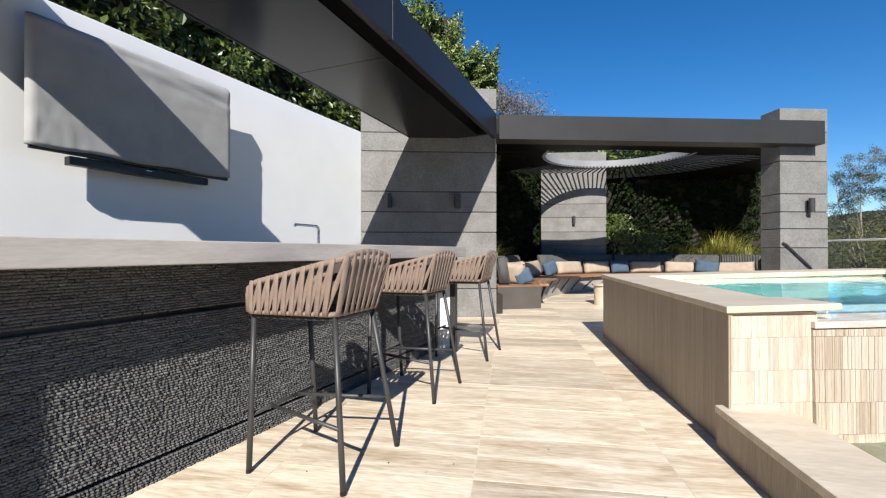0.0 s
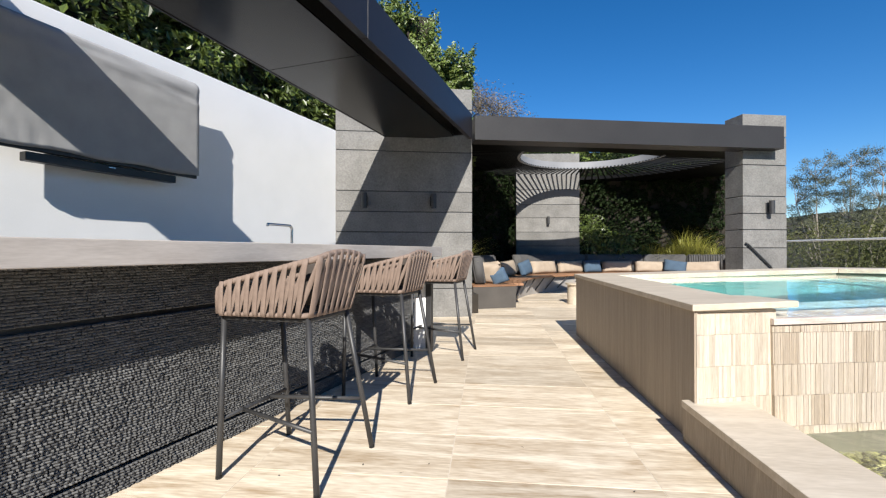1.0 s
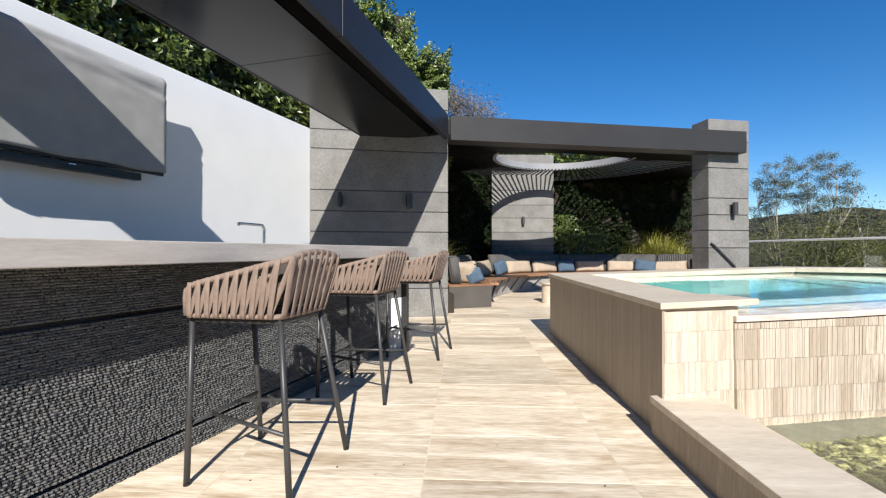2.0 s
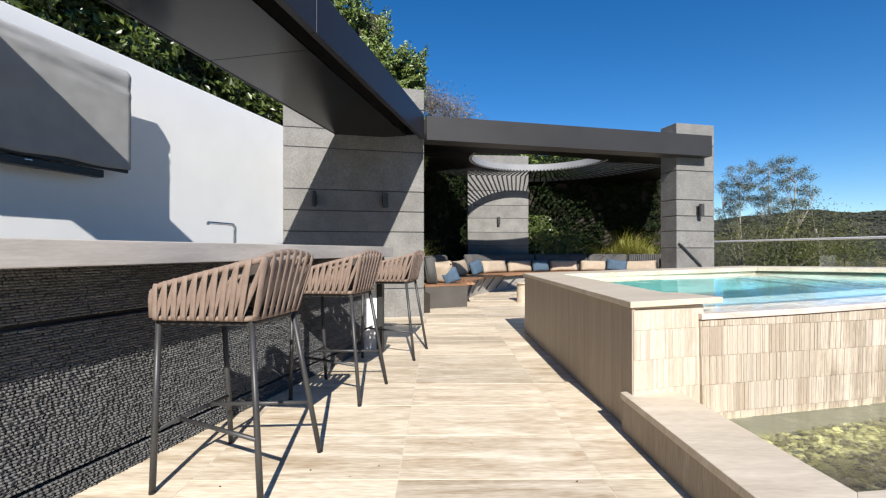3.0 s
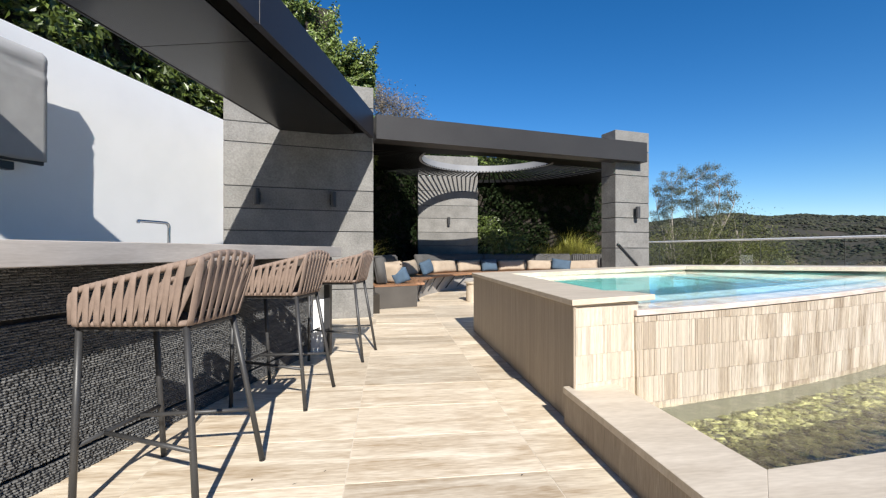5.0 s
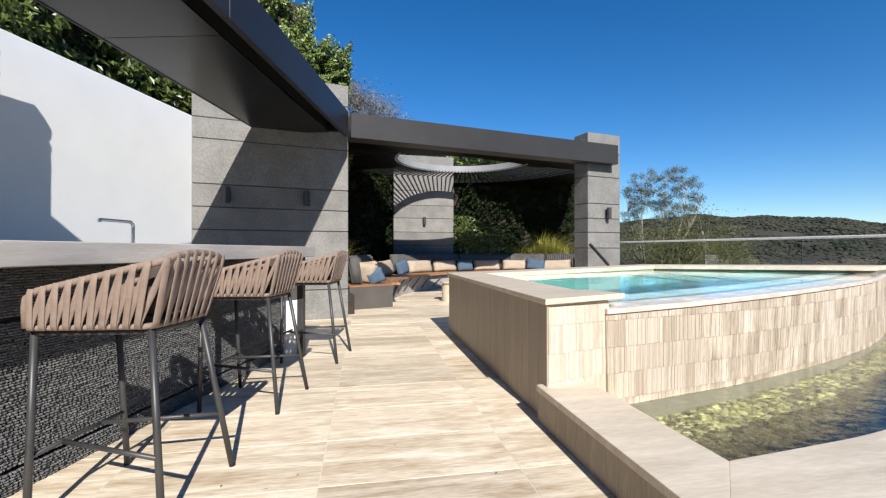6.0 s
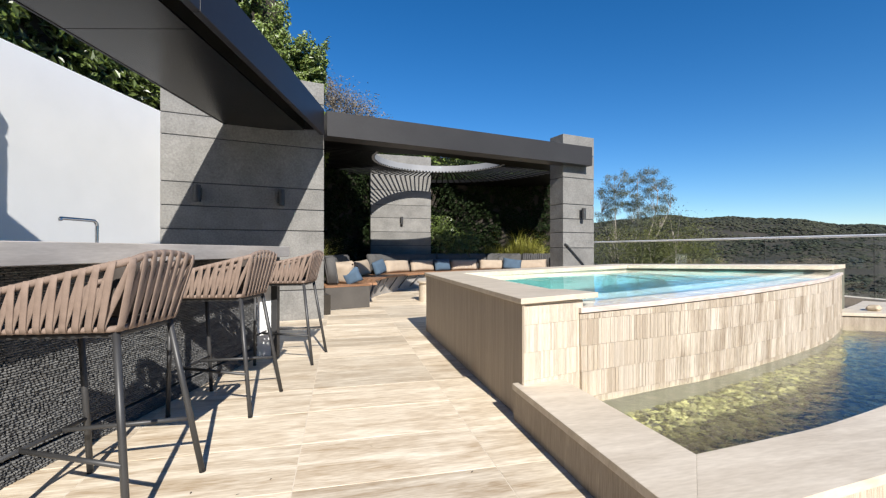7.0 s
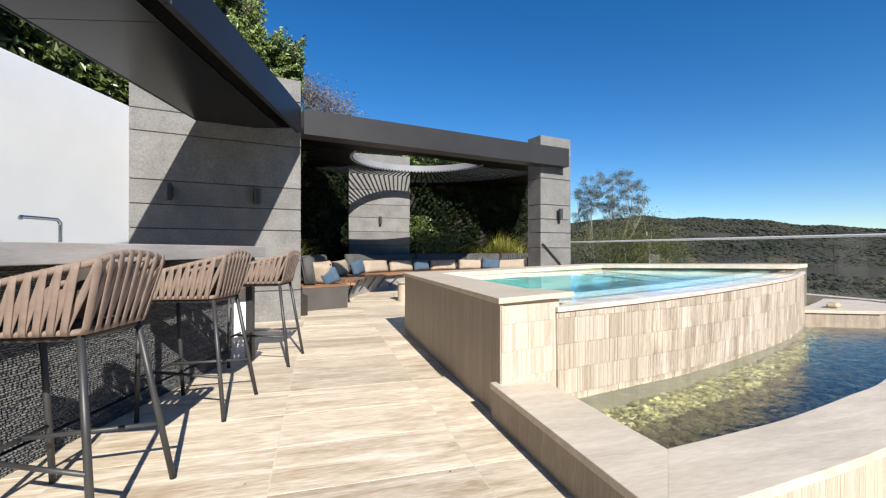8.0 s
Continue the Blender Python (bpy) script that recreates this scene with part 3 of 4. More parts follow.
    for i in range(2 * N):
        t0, t1 = (i // 2 + 0.4) / N, (i // 2 + (0.4 if i % 2 else 1.4)) / N
        (a, na), (b, nb) = low(max(0.006, min(0.994, t0))), high(max(0.006, min(0.994, t1)))
        off = 0.014 if i % 2 else 0.010
        w = 0.0135
        bm = bmesh.new()
        rows = []
        for f in (0.0, 0.07, 0.5, 0.93, 1.0):
            p = a.lerp(b, f)
            n = na.lerp(nb, f).normalized()
            tg = Vector((-n.y, n.x, 0))
            o = off + (0.004 if 0 < f < 1 else -0.002)
            zz = Vector((0, 0, -0.010 if f == 0 else (0.012 if f == 1 else 0)))
            rows.append([bm.verts.new(p + zz + n * (o + dd) + tg * ww) for dd, ww in ((0, -w), (0.0025, -w * 0.8), (0.0025, w * 0.8), (0, w), (-0.0025, w * 0.8), (-0.0025, -w * 0.8))])
        for r0, r1 in zip(rows, rows[1:]):
            for q in range(6):
                bm.faces.new((r0[q], r0[(q + 1) % 6], r1[(q + 1) % 6], r1[q]))
        bm.faces.new(rows[0][::-1])
        bm.faces.new(rows[-1])
        part("strap", bm, M_ROPE, st, smooth=True)
    return st


stool = bar_stool(pose(-0.937, 2.06, 0, 0, 0, -12))
copy_thing(stool, pose(-0.738, 3.215, 0, 0, 0, -14))
copy_thing(stool, pose(-0.45, 4.406, 0, 0, 0, -12.3))

# ---- pool ----
pool = thing("pool_shell", "raised plunge pool clad in cream travertine strips", "swimming pool", kind="structure")
part("side_wall", prismed([(1.112, 2.48), (1.40, 2.56), (1.40, 5.40), (1.112, 5.53)], -0.02, 0.722), M_COPE, pool)
part("pier", prismed([(1.112, 2.47), (1.60, 2.60), (1.60, 2.90), (1.112, 2.90)], -0.1, 0.72), M_COPE, pool)
FALL = 0.016                       # the pool's top rises slightly along x


def tilt(o, x0=1.1):
    """Lean a part's vertices up along x by the pool's fall."""
    for v in o.data.vertices:
        v.co.z += FALL * max(0.0, v.co.x - x0)
    return o


tilt(part("far_wall", prismed([(1.12, 5.50), (1.42, 5.20), (4.55, 6.15), (4.62, 6.55)], -0.10, 0.702), M_COPE, pool))
tilt(part("right_wall", prismed([(4.62, 6.55), (4.55, 6.15), (6.535, 4.473), (6.935, 4.603)], -0.15, 0.702), M_LINING, pool))
for poly in ([(1.075, 2.42), (1.71, 2.585), (1.62, 2.88), (1.52, 2.90), (1.52, 4.60), (1.50, 5.25), (1.075, 5.55)],
             [(1.08, 5.556), (1.502, 5.19), (4.55, 6.115), (4.66, 6.60)],
             [(4.664, 6.60), (4.554, 6.115), (6.485, 4.443), (6.985, 4.623)]):
    tilt(part("coping", prismed(poly, 0.724 if poly[0][1] < 3 else 0.704, 0.76, bevel=0.004), M_COPE, pool))

LIP = [(1.545, 2.545, 0.675), (2.147, 2.657, 0.687), (2.788, 2.79, 0.704), (3.675, 3.04, 0.725), (5.23, 3.638, 0.748), (6.595, 4.408, 0.757)]
FOOT = [(1.555, 2.535, 0.05), (2.177, 2.67, 0.05), (2.843, 2.81, 0.05), (3.778, 3.09, 0.05), (4.951, 3.52, 0.05), (5.78, 3.92, 0.05), (6.475, 4.318, 0.05)]


def at_length(curve, s):
    """Point on a polyline at a length along it."""
    for a, b in zip(curve, curve[1:]):
        d = (b - a).length
        if s <= d:
            return a.lerp(b, s / d)
        s -= d
    return curve[-1]


def total(curve):
    return sum((b - a).length for a, b in zip(curve, curve[1:]))


def even(curve, n):
    """n + 1 points at even steps along a polyline."""
    L = total(curve)
    return [at_length(curve, L * k / n) for k in range(n + 1)]


lipc, footc = even(smooth_path(LIP, 10), 64), even(smooth_path(FOOT, 10), 64)
LF, LL = total(footc), total(lipc)


def sheet(bm, a, b, thick):
    """A curved wall between two lines, thickened away from the viewer."""
    rows = [[bm.verts.new(p) for p in line] for line in (a, b, [Vector((p.x - 0.05, p.y + thick, p.z)) for p in b], [Vector((p.x - 0.05, p.y + thick, p.z)) for p in a])]
    for r0, r1 in zip(rows, rows[1:] + rows[:1]):
        for i in range(len(a) - 1):
            bm.faces.new((r0[i], r0[i + 1], r1[i + 1], r1[i]))
    return bm


inset = Vector((-0.01, 0.035, 0))
part("spill_wall", sheet(bmesh.new(), [p + inset - Vector((0, 0, 0.55)) for p in footc], [p + inset - Vector((0, 0, 0.03)) for p in lipc], 0.2), M_COPE, pool)
bm = bmesh.new()
sec = [(-0.015, -0.034), (-0.015, -0.006), (-0.009, -0.001), (0.03, -0.001), (0.05, -0.012), (0.26, -0.014), (0.26, -0.045)]
rows = []
for i, p in enumerate(lipc):
    d = (lipc[min(i + 1, len(lipc) - 1)] - lipc[max(i - 1, 0)]).normalized()
    nrm = Vector((-d.y, d.x, 0)).normalized()
    rows.append([bm.verts.new(p + nrm * o + Vector((0, 0, z))) for o, z in sec])
for r0, r1 in zip(rows, rows[1:]):
    for q in range(len(sec)):
        bm.faces.new((r0[q], r0[(q + 1) % len(sec)], r1[(q + 1) % len(sec)], r1[q]))
bm.faces.new(rows[0][::-1])
bm.faces.new(rows[-1])
part("spill_lip", bm, M_LIP, pool, "worn pink-grey stone spill lip")

WATER_POLY = [(1.45, 2.82), (2.1, 2.80), (2.75, 2.93), (3.65, 3.19), (5.15, 3.77), (6.5, 4.50), (4.56, 6.22), (1.42, 5.27)]
part("pool_floor", prismed(WATER_POLY, -0.10, -0.02), M_POOL, pool, "turquoise plaster pool floor")
for k in range(len(WATER_POLY)):
    (x0, y0), (x1, y1) = WATER_POLY[k], WATER_POLY[(k + 1) % len(WATER_POLY)]
    d = Vector((x1 - x0, y1 - y0)).normalized()
    q = Vector((-d.y, d.x)) * 0.03
    part("pool_lining", prismed([(x0, y0), (x1, y1), (x1 + q.x, y1 + q.y), (x0 + q.x, y0 + q.y)], -0.02, 0.655), M_POOL, pool)
for k in range(2):
    part("step", prismed([(3.9 + 0.45 * k, 3.6 + 0.2 * k), (6.0, 4.5), (4.7, 5.9), (3.9 + 0.45 * k, 5.7)], -0.02 + 0.22 * k, 0.20 + 0.22 * k), M_POOL, pool)


def flat(name, poly, z, material, label):
    bm = bmesh.new()
    bm.faces.new([bm.verts.new((x, y, z)) for x, y in poly])
    o = finish(name, bm, material)
    for p in o.data.polygons:
        if p.normal.z < 0:
            p.flip()
    o.visible_shadow = False
    return tagged(o, label, "water", kind="structure")


part("shelf", sheet(bmesh.new(), [p + Vector((-0.02, 0.20, -0.60)) for p in lipc[2:]], [p + Vector((-0.02, 0.20, -0.09)) for p in lipc[2:]], 0.42), M_SHELF, pool, "pale shallow shelf behind the spill lip")
shore = [p + Vector((-0.01, 0.035, -0.004)) for p in lipc[1:]]
bm = bmesh.new()
near = [bm.verts.new(p) for p in shore]
far = [bm.verts.new((a.x, a.y, b.z)) for a, b in zip(even([Vector((1.40, 2.83, 0)), Vector((1.40, 5.33, 0)), Vector((4.56, 6.28, 0)), Vector((6.56, 4.52, 0))], len(shore) - 1), shore)]
for k in range(len(shore) - 1):
    bm.faces.new((near[k], near[k + 1], far[k + 1], far[k]))
water = finish("water_pool", bm, M_WATER)
for p in water.data.polygons:
    if p.normal.z < 0:
        p.flip()
water.visible_shadow = False
tagged(water, "clear turquoise pool water up to the spill edge", "water", kind="structure")

# ---- lower basin ----
IN_ARC = smooth_path([(1.422, 1.46, 0), (1.825, 1.505, 0), (2.262, 1.564, 0), (2.907, 1.705, 0), (3.563, 1.877, 0), (5.0, 2.47, 0), (6.77, 3.50, 0)], 6)
OUT_ARC = smooth_path([(1.05, 1.07, 0), (1.338, 1.104, 0), (1.638, 1.133, 0), (2.307, 1.216, 0), (3.2, 1.40, 0), (5.15, 2.08, 0), (7.0, 3.15, 0)], 6)
basin = thing("basin", "low catch basin with pale stone ledge below the pool", "pool basin", kind="structure")
part("ledge", prismed([(1.05, 2.50), (1.05, 1.07), (1.42, 1.458), (1.40, 2.60)], 0.187, 0.225, bevel=0.003), M_COPE, basin)
part("ledge", prismed([(p.x + (0.001 if i == 0 else 0), p.y) for i, p in enumerate(OUT_ARC)] + [(p.x + 0.001, p.y) for p in IN_ARC[::-1]], 0.187, 0.225), M_COPE, basin)
part("ledge_wall", prismed([(1.075, 2.50), (1.075, 1.11), (1.40, 1.47), (1.385, 2.60)], -0.45, 0.186), M_COPE, basin)
part("ledge_wall", prismed([(p.x + 0.01, p.y + 0.03) for p in OUT_ARC] + [(p.x, p.y - 0.02) for p in IN_ARC[::-1]], -0.45, 0.186), M_COPE, basin)
part("end_slab", prismed([(6.36, 4.36), (7.3, 3.92), (8.4, 4.1), (8.6, 4.9), (8.3, 5.25), (7.6, 4.9)], 0.187, 0.228, bevel=0.003), M_COPE, basin)
part("end_wall", prismed([(6.40, 4.37), (7.31, 3.945), (8.38, 4.12), (8.58, 4.9), (8.3, 5.22), (7.6, 4.88)], -0.45, 0.186), M_CLADSHADE, basin)
# Added lining whose olive colour stands in for the murky reflection at the wall
part("basin_lining", sheet(bmesh.new(), [Vector((p.x, p.y - 0.004, -0.45)) for p in footc], [Vector((p.x, p.y - 0.006, -0.004)) for p in footc], 0.03), M_LINING, basin)
part("basin_floor", prismed([(1.2, 1.3), (2.5, 1.35), (4.5, 1.9), (9.0, 3.9), (9.0, 5.4), (6.6, 4.5), (1.2, 3.0)], -0.44, -0.36), M_BASIN, basin)
flat("water_basin", [(1.37, 2.62), (1.40, 1.46)] + [(p.x, p.y - 0.01) for p in IN_ARC[1:]] + [(7.31, 3.95), (6.48, 4.36), (5.75, 4.0), (4.9, 3.6), (3.75, 3.17), (2.8, 2.88), (2.15, 2.74)], 0.055, M_WATER2, "clear rippled basin water over pebbles")

# pebbles, as one bed
rnd = random.Random(8)
pv, pf = [], []
ico = bmesh.new()
bmesh.ops.create_icosphere(ico, subdivisions=1, radius=1.0)
iv = [v.co.copy() for v in ico.verts]
fi = [[v.index for v in f.verts] for f in ico.faces]
ico.free()
for _ in range(8000):
    t, k = rnd.random() ** 1.3, rnd.random()
    lo, hi = at_length(IN_ARC, t * 5.6), at_length(footc, t * 5.4)
    x, y = lo.x + (hi.x - lo.x) * k, lo.y + (hi.y - lo.y) * k
    r = rnd.uniform(0.012, 0.034)
    sx, sy, sz, a = r * rnd.uniform(0.8, 1.3), r * rnd.uniform(0.7, 1.0), r * 0.5, rnd.uniform(0, 6.3)
    base = len(pv)
    z = -0.355 + rnd.uniform(0, 0.02)
    for v in iv:
        vx, vy = v.x * sx, v.y * sy
        pv.append((x + vx * math.cos(a) - vy * math.sin(a), y + vx * math.sin(a) + vy * math.cos(a), z + v.z * sz))
    pf.extend([base + q for q in f] for f in fi)
pm = bpy.data.meshes.new("pebbles")
pm.from_pydata(pv, [], pf)
pm.materials.append(M_PEBBLE)
for p in pm.polygons:
    p.use_smooth = True
tagged(new("pebbles", pm), "olive and tan river pebbles on the basin floor", "pebbles", kind="stuff")

# ---- terrace sub-base ----
for k, poly in enumerate(([(-7, -8), (1.2, -8), (1.2, 18), (-7, 18)], [(1.2, -8), (9.4, -8), (9.4, 1.3), (1.2, 1.3)], [(1.2, 5.3), (4.6, 6.3), (6.6, 4.6), (9.4, 5.6), (9.4, 18), (1.2, 18)])):
    o = finish("floor_base", prismed(poly, -0.5, -0.0016), M_GROUT)
    tagged(o, "pale grout and bed under the paving", "floor", kind="structure")

# ---- glass fence ----
fence = thing("glass_fence", "frameless glass fence with slim pale metal handrail", "fence", pose(9.12, 0, 0), kind="structure")
part("kerb", boxed(-0.10, 1.5, -0.3, 0.20, 17.5, 0.20, bevel=0.01), M_COPE, fence)
for k in range(8):
    part("glass_panel", boxed(-0.006, 1.6 + 2.0 * k, 0.20, 0.006, 3.585 + 2.0 * k, 1.285 + 0.0087 * k), M_GLASS, fence).visible_shadow = False
part("handrail", tubed([(0, 1.5, 1.295), (0, 17.6, 1.365)], 0.026, 12), M_RAIL, fence, "pale metal handrail")

hr = thing("pool_handrail", "thin dark sloping handrail on the stone column", "handrail", face_frame((4.36, 7.756), STONE_H))
part("bar", tubed([(-0.02, 0, 1.185), (0.02, 0, 1.165), (0.44, 0, 0.79), (0.46, 0, 0.75)], 0.016, 8), M_FRAME, hr, smooth=True)
for hx_, hz_ in ((0.06, 1.13), (0.38, 0.845)):
    part("bracket", tubed([(hx_, 0.0, hz_), (hx_, 0.05, hz_)], 0.008, 8), M_FRAME, hr, smooth=True)

# ---- lounge ----
SC, SR = Vector((4.5, 8.6)), 3.85


def arc_band(a0, a1, r0, r1, z0, z1, seg=40, lean=0.0):
    bm = bmesh.new()
    rows = []
    for k in range(seg + 1):
        a = radians(a0 + (a1 - a0) * k / seg)
        c, s = math.cos(a), math.sin(a)
        rows.append([bm.verts.new((SC.x + r * c, SC.y + r * s, z)) for r, z in ((r0, z0), (r1, z0), (r1 + lean, z1), (r0 + lean, z1))])
    for p, q in zip(rows, rows[1:]):
        for i in range(4):
            bm.faces.new((p[i], p[(i + 1) % 4], q[(i + 1) % 4], q[i]))
    bm.faces.new(rows[0][::-1])
    bm.faces.new(rows[-1])
    return bm


def arc_hit(azim, r):
    """Angle about the sofa's centre of the far point of a circle on a bearing from the origin."""
    d = Vector((math.sin(radians(azim)), math.cos(radians(azim))))
    b = d.dot(SC)
    t = b + math.sqrt(max(0.0, b * b - SC.length_squared + r * r))
    p = d * t - SC
    return math.degrees(math.atan2(p.y, p.x))


sofa = thing("curved_sofa", "long curved outdoor sofa with teak deck and grey backs", "sofa")
A0, A1 = 184.0, 58.0
part("base", arc_band(A0 - 3, A1, SR + 0.10, SR + 0.75, -0.032, 0.37), M_SOFABASE, sofa, "grey-brown rendered curved base")
for k in range(9):
    part("seat_slat", arc_band(A0, A1, SR - 0.02 + 0.094 * k, SR + 0.066 + 0.094 * k, 0.385, 0.43), M_TEAK, sofa)
for k in range(16):
    a = radians(A0 - 6 - 7.5 * k)
    c, s_ = math.cos(a), math.sin(a)
    part("strut", tubed([(SC.x + (SR + 0.10) * c, SC.y + (SR + 0.10) * s_, 0.08), (SC.x + (SR + 0.0) * c + 0.30 * s_, SC.y + SR * s_ - 0.30 * c, 0.38)], 0.014, 6), M_FRAME, sofa)
for b0, b1 in ((3.7, 12.3), (12.4, 19.0), (19.1, 23.6), (23.7, 27.5)):
    x0, x1 = arc_hit(b0, SR + 0.85), arc_hit(b1, SR + 0.85)
    bm = arc_band(x0, x1, SR + 0.72, SR + 0.92, 0.43, 0.95, 16, 0.08)
    bmesh.ops.bevel(bm, geom=list(bm.edges), offset=0.03, segments=2, affect="EDGES")
    part("backrest", bm, M_GREYCUSH, sofa, smooth=True)

for x0, x1 in ((188.0, 172.5), (172.2, 158.0)):
    bm = arc_band(x0, x1, SR + 0.72, SR + 0.92, 0.43, 0.95, 16, 0.08)
    bmesh.ops.bevel(bm, geom=list(bm.edges), offset=0.03, segments=2, affect="EDGES")
    part("backrest", bm, M_GREYCUSH, sofa, smooth=True)

x0 = arc_hit(27.55, SR + 0.85)
part("end_panel", arc_band(x0, x0 - 0.7, SR + 0.62, SR + 0.98, 0.0, 0.91, 2), M_RENDER, sofa, "white end panel of the sofa back")

plinth = thing("sofa_plinth", "dark grey-brown box plinth with teak top at the sofa's end", "plinth", face_frame((-0.26, 7.73), 67.0))
part("body", boxed(0, 0, -0.032, 0.85, 0.80, 0.395, bevel=0.008), M_PLINTH, plinth)
for k in range(6):
    part("top_slat", boxed(-0.005, -0.005 + 0.134 * k, 0.397, 0.855, 0.122 + 0.134 * k, 0.428, bevel=0.003), M_TEAK, plinth)


def cushion_mesh(w, h, d, seed):
    """A stuffed square cushion: thick in the middle, thin at its seams, with pinched corners."""
    bm = bmesh.new()
    n = 10
    r = random.Random(seed)
    ph = r.uniform(0, 6)
    for side in (1, -1):
        g = []
        for j in range(n + 1):
            row = []
            for i in range(n + 1):
                a, b = 2 * i / n - 1, 2 * j / n - 1
                t = ((1 - a ** 4) * (1 - b ** 4)) ** 0.5
                pin = 1 - 0.06 * (1 - abs(a) ** 2) * abs(b) ** 3
                pin2 = 1 - 0.06 * (1 - abs(b) ** 2) * abs(a) ** 3
                wr = 0.008 * math.sin(a * 7 + b * 3 + ph) * t
                row.append(bm.verts.new((a * w / 2 * pin2, side * (d / 2 * t + 0.004) + wr, h / 2 + b * h / 2 * pin)))
            g.append(row)
        for j in range(n):
            for i in range(n):
                bm.faces.new((g[j][i], g[j][i + 1], g[j + 1][i + 1], g[j + 1][i]))
    bmesh.ops.remove_doubles(bm, verts=bm.verts, dist=0.0085)
    return bm


def cushion(p, turn, w, h, material, label, roll=0.0, tilt=-14, seed=0, z=0.432, group=""):
    o = finish("cushion", cushion_mesh(w, h, 0.17, seed), material, True)
    o.matrix_world = pose(p[0], p[1], z, 0, 0, turn - 90) @ pose(0, 0, 0, tilt, roll, 0)
    return tagged(o, label, "cushion", group)


def on_arc(azim, r):
    a = radians(arc_hit(azim, r))
    return (SC.x + r * math.cos(a), SC.y + r * math.sin(a)), math.degrees(a)


BG, BL = "beige fabric back cushion on the curved sofa", "blue scatter cushion on the curved sofa"
for i, (azm, w, h, roll, rr) in enumerate(((2.95, 0.78, 0.39, -3, 4.44), (7.4, 1.05, 0.36, 0, 4.46), (10.7, 0.92, 0.35, 0, 4.46), (16.2, 0.95, 0.34, 0, 4.46),
                                          (20.0, 0.95, 0.33, 1, 4.46), (25.0, 1.0, 0.33, -2, 4.46))):
    p, turn = on_arc(azm, rr)
    cushion(p, turn, w, h, M_BEIGE, BG, roll, seed=i, group="beige cushions")
for i, (azm, w, h, roll, rr) in enumerate(((5.2, 0.52, 0.38, -12, 4.32), (13.35, 0.58, 0.37, 0, 4.30), (22.4, 0.62, 0.36, 8, 4.30))):
    p, turn = on_arc(azm, rr)
    cushion(p, turn, w, h, M_BLUE, BL, roll, seed=20 + i, group="blue cushions")
cushion((0.02, 8.28), 248, 0.44, 0.41, M_BEIGE, "beige cushion leaning at the end of the curved sofa", -6, seed=30, group="beige cushions")
cushion((0.10, 8.72), 238, 0.52, 0.42, M_BEIGE, "beige cushion leaning at the end of the curved sofa", 5, seed=32, group="beige cushions")
cushion((0.26, 8.22), 262, 0.34, 0.30, M_BLUE, "blue scatter cushion leaning at the end of the curved sofa", 22, seed=31, group="blue cushions")

table = thing("side_table", "round pale stone drum side table", "side table", pose(1.78, 8.78, -0.03))
part("drum", tubed([(0, 0, 0), (0, 0, 0.02), (0, 0, 0.40), (0, 0, 0.41)], 0.20, 32), M_COPE, table, smooth=False)
part("top", tubed([(0, 0, 0.412), (0, 0, 0.445)], 0.235, 32), M_COPE, table)


# ---- planting ----
def leaves(centres, normals, size, seed, slim=0.45, spread=0.9):
    """Leaf blades as single folded diamonds, one island each."""
    r = np.random.RandomState(seed)
    c = np.asarray(centres, float)
    n = len(c)
    nrm = np.asarray(normals, float) + r.normal(0, spread, (n, 3))
    nrm /= np.linalg.norm(nrm, axis=1)[:, None] + 1e-9
    t = r.normal(0, 1, (n, 3))
    t -= nrm * np.sum(t * nrm, axis=1)[:, None]
    t /= np.linalg.norm(t, axis=1)[:, None] + 1e-9
    b = np.cross(nrm, t)
    ln = size * r.uniform(0.65, 1.35, n)[:, None]
    w = ln * slim * 0.5
    fold = nrm * ln * 0.10
    v = np.stack([c - t * ln * 0.5, c + b * w + fold, c + t * ln * 0.5, c - b * w + fold], 1).reshape(-1, 3)
    f = np.arange(n * 4).reshape(n, 4)
    return v, f


def leaf_object(name, centres, normals, size, seed, material, parent=None, slim=0.45, spread=0.9):
    v, f = leaves(centres, normals, size, seed, slim, spread)
    me = bpy.data.meshes.new(name)
    me.from_pydata(v.tolist(), [], f.tolist())
    me.materials.append(material)
    o = new(name, me)
    o.parent = parent
    return o


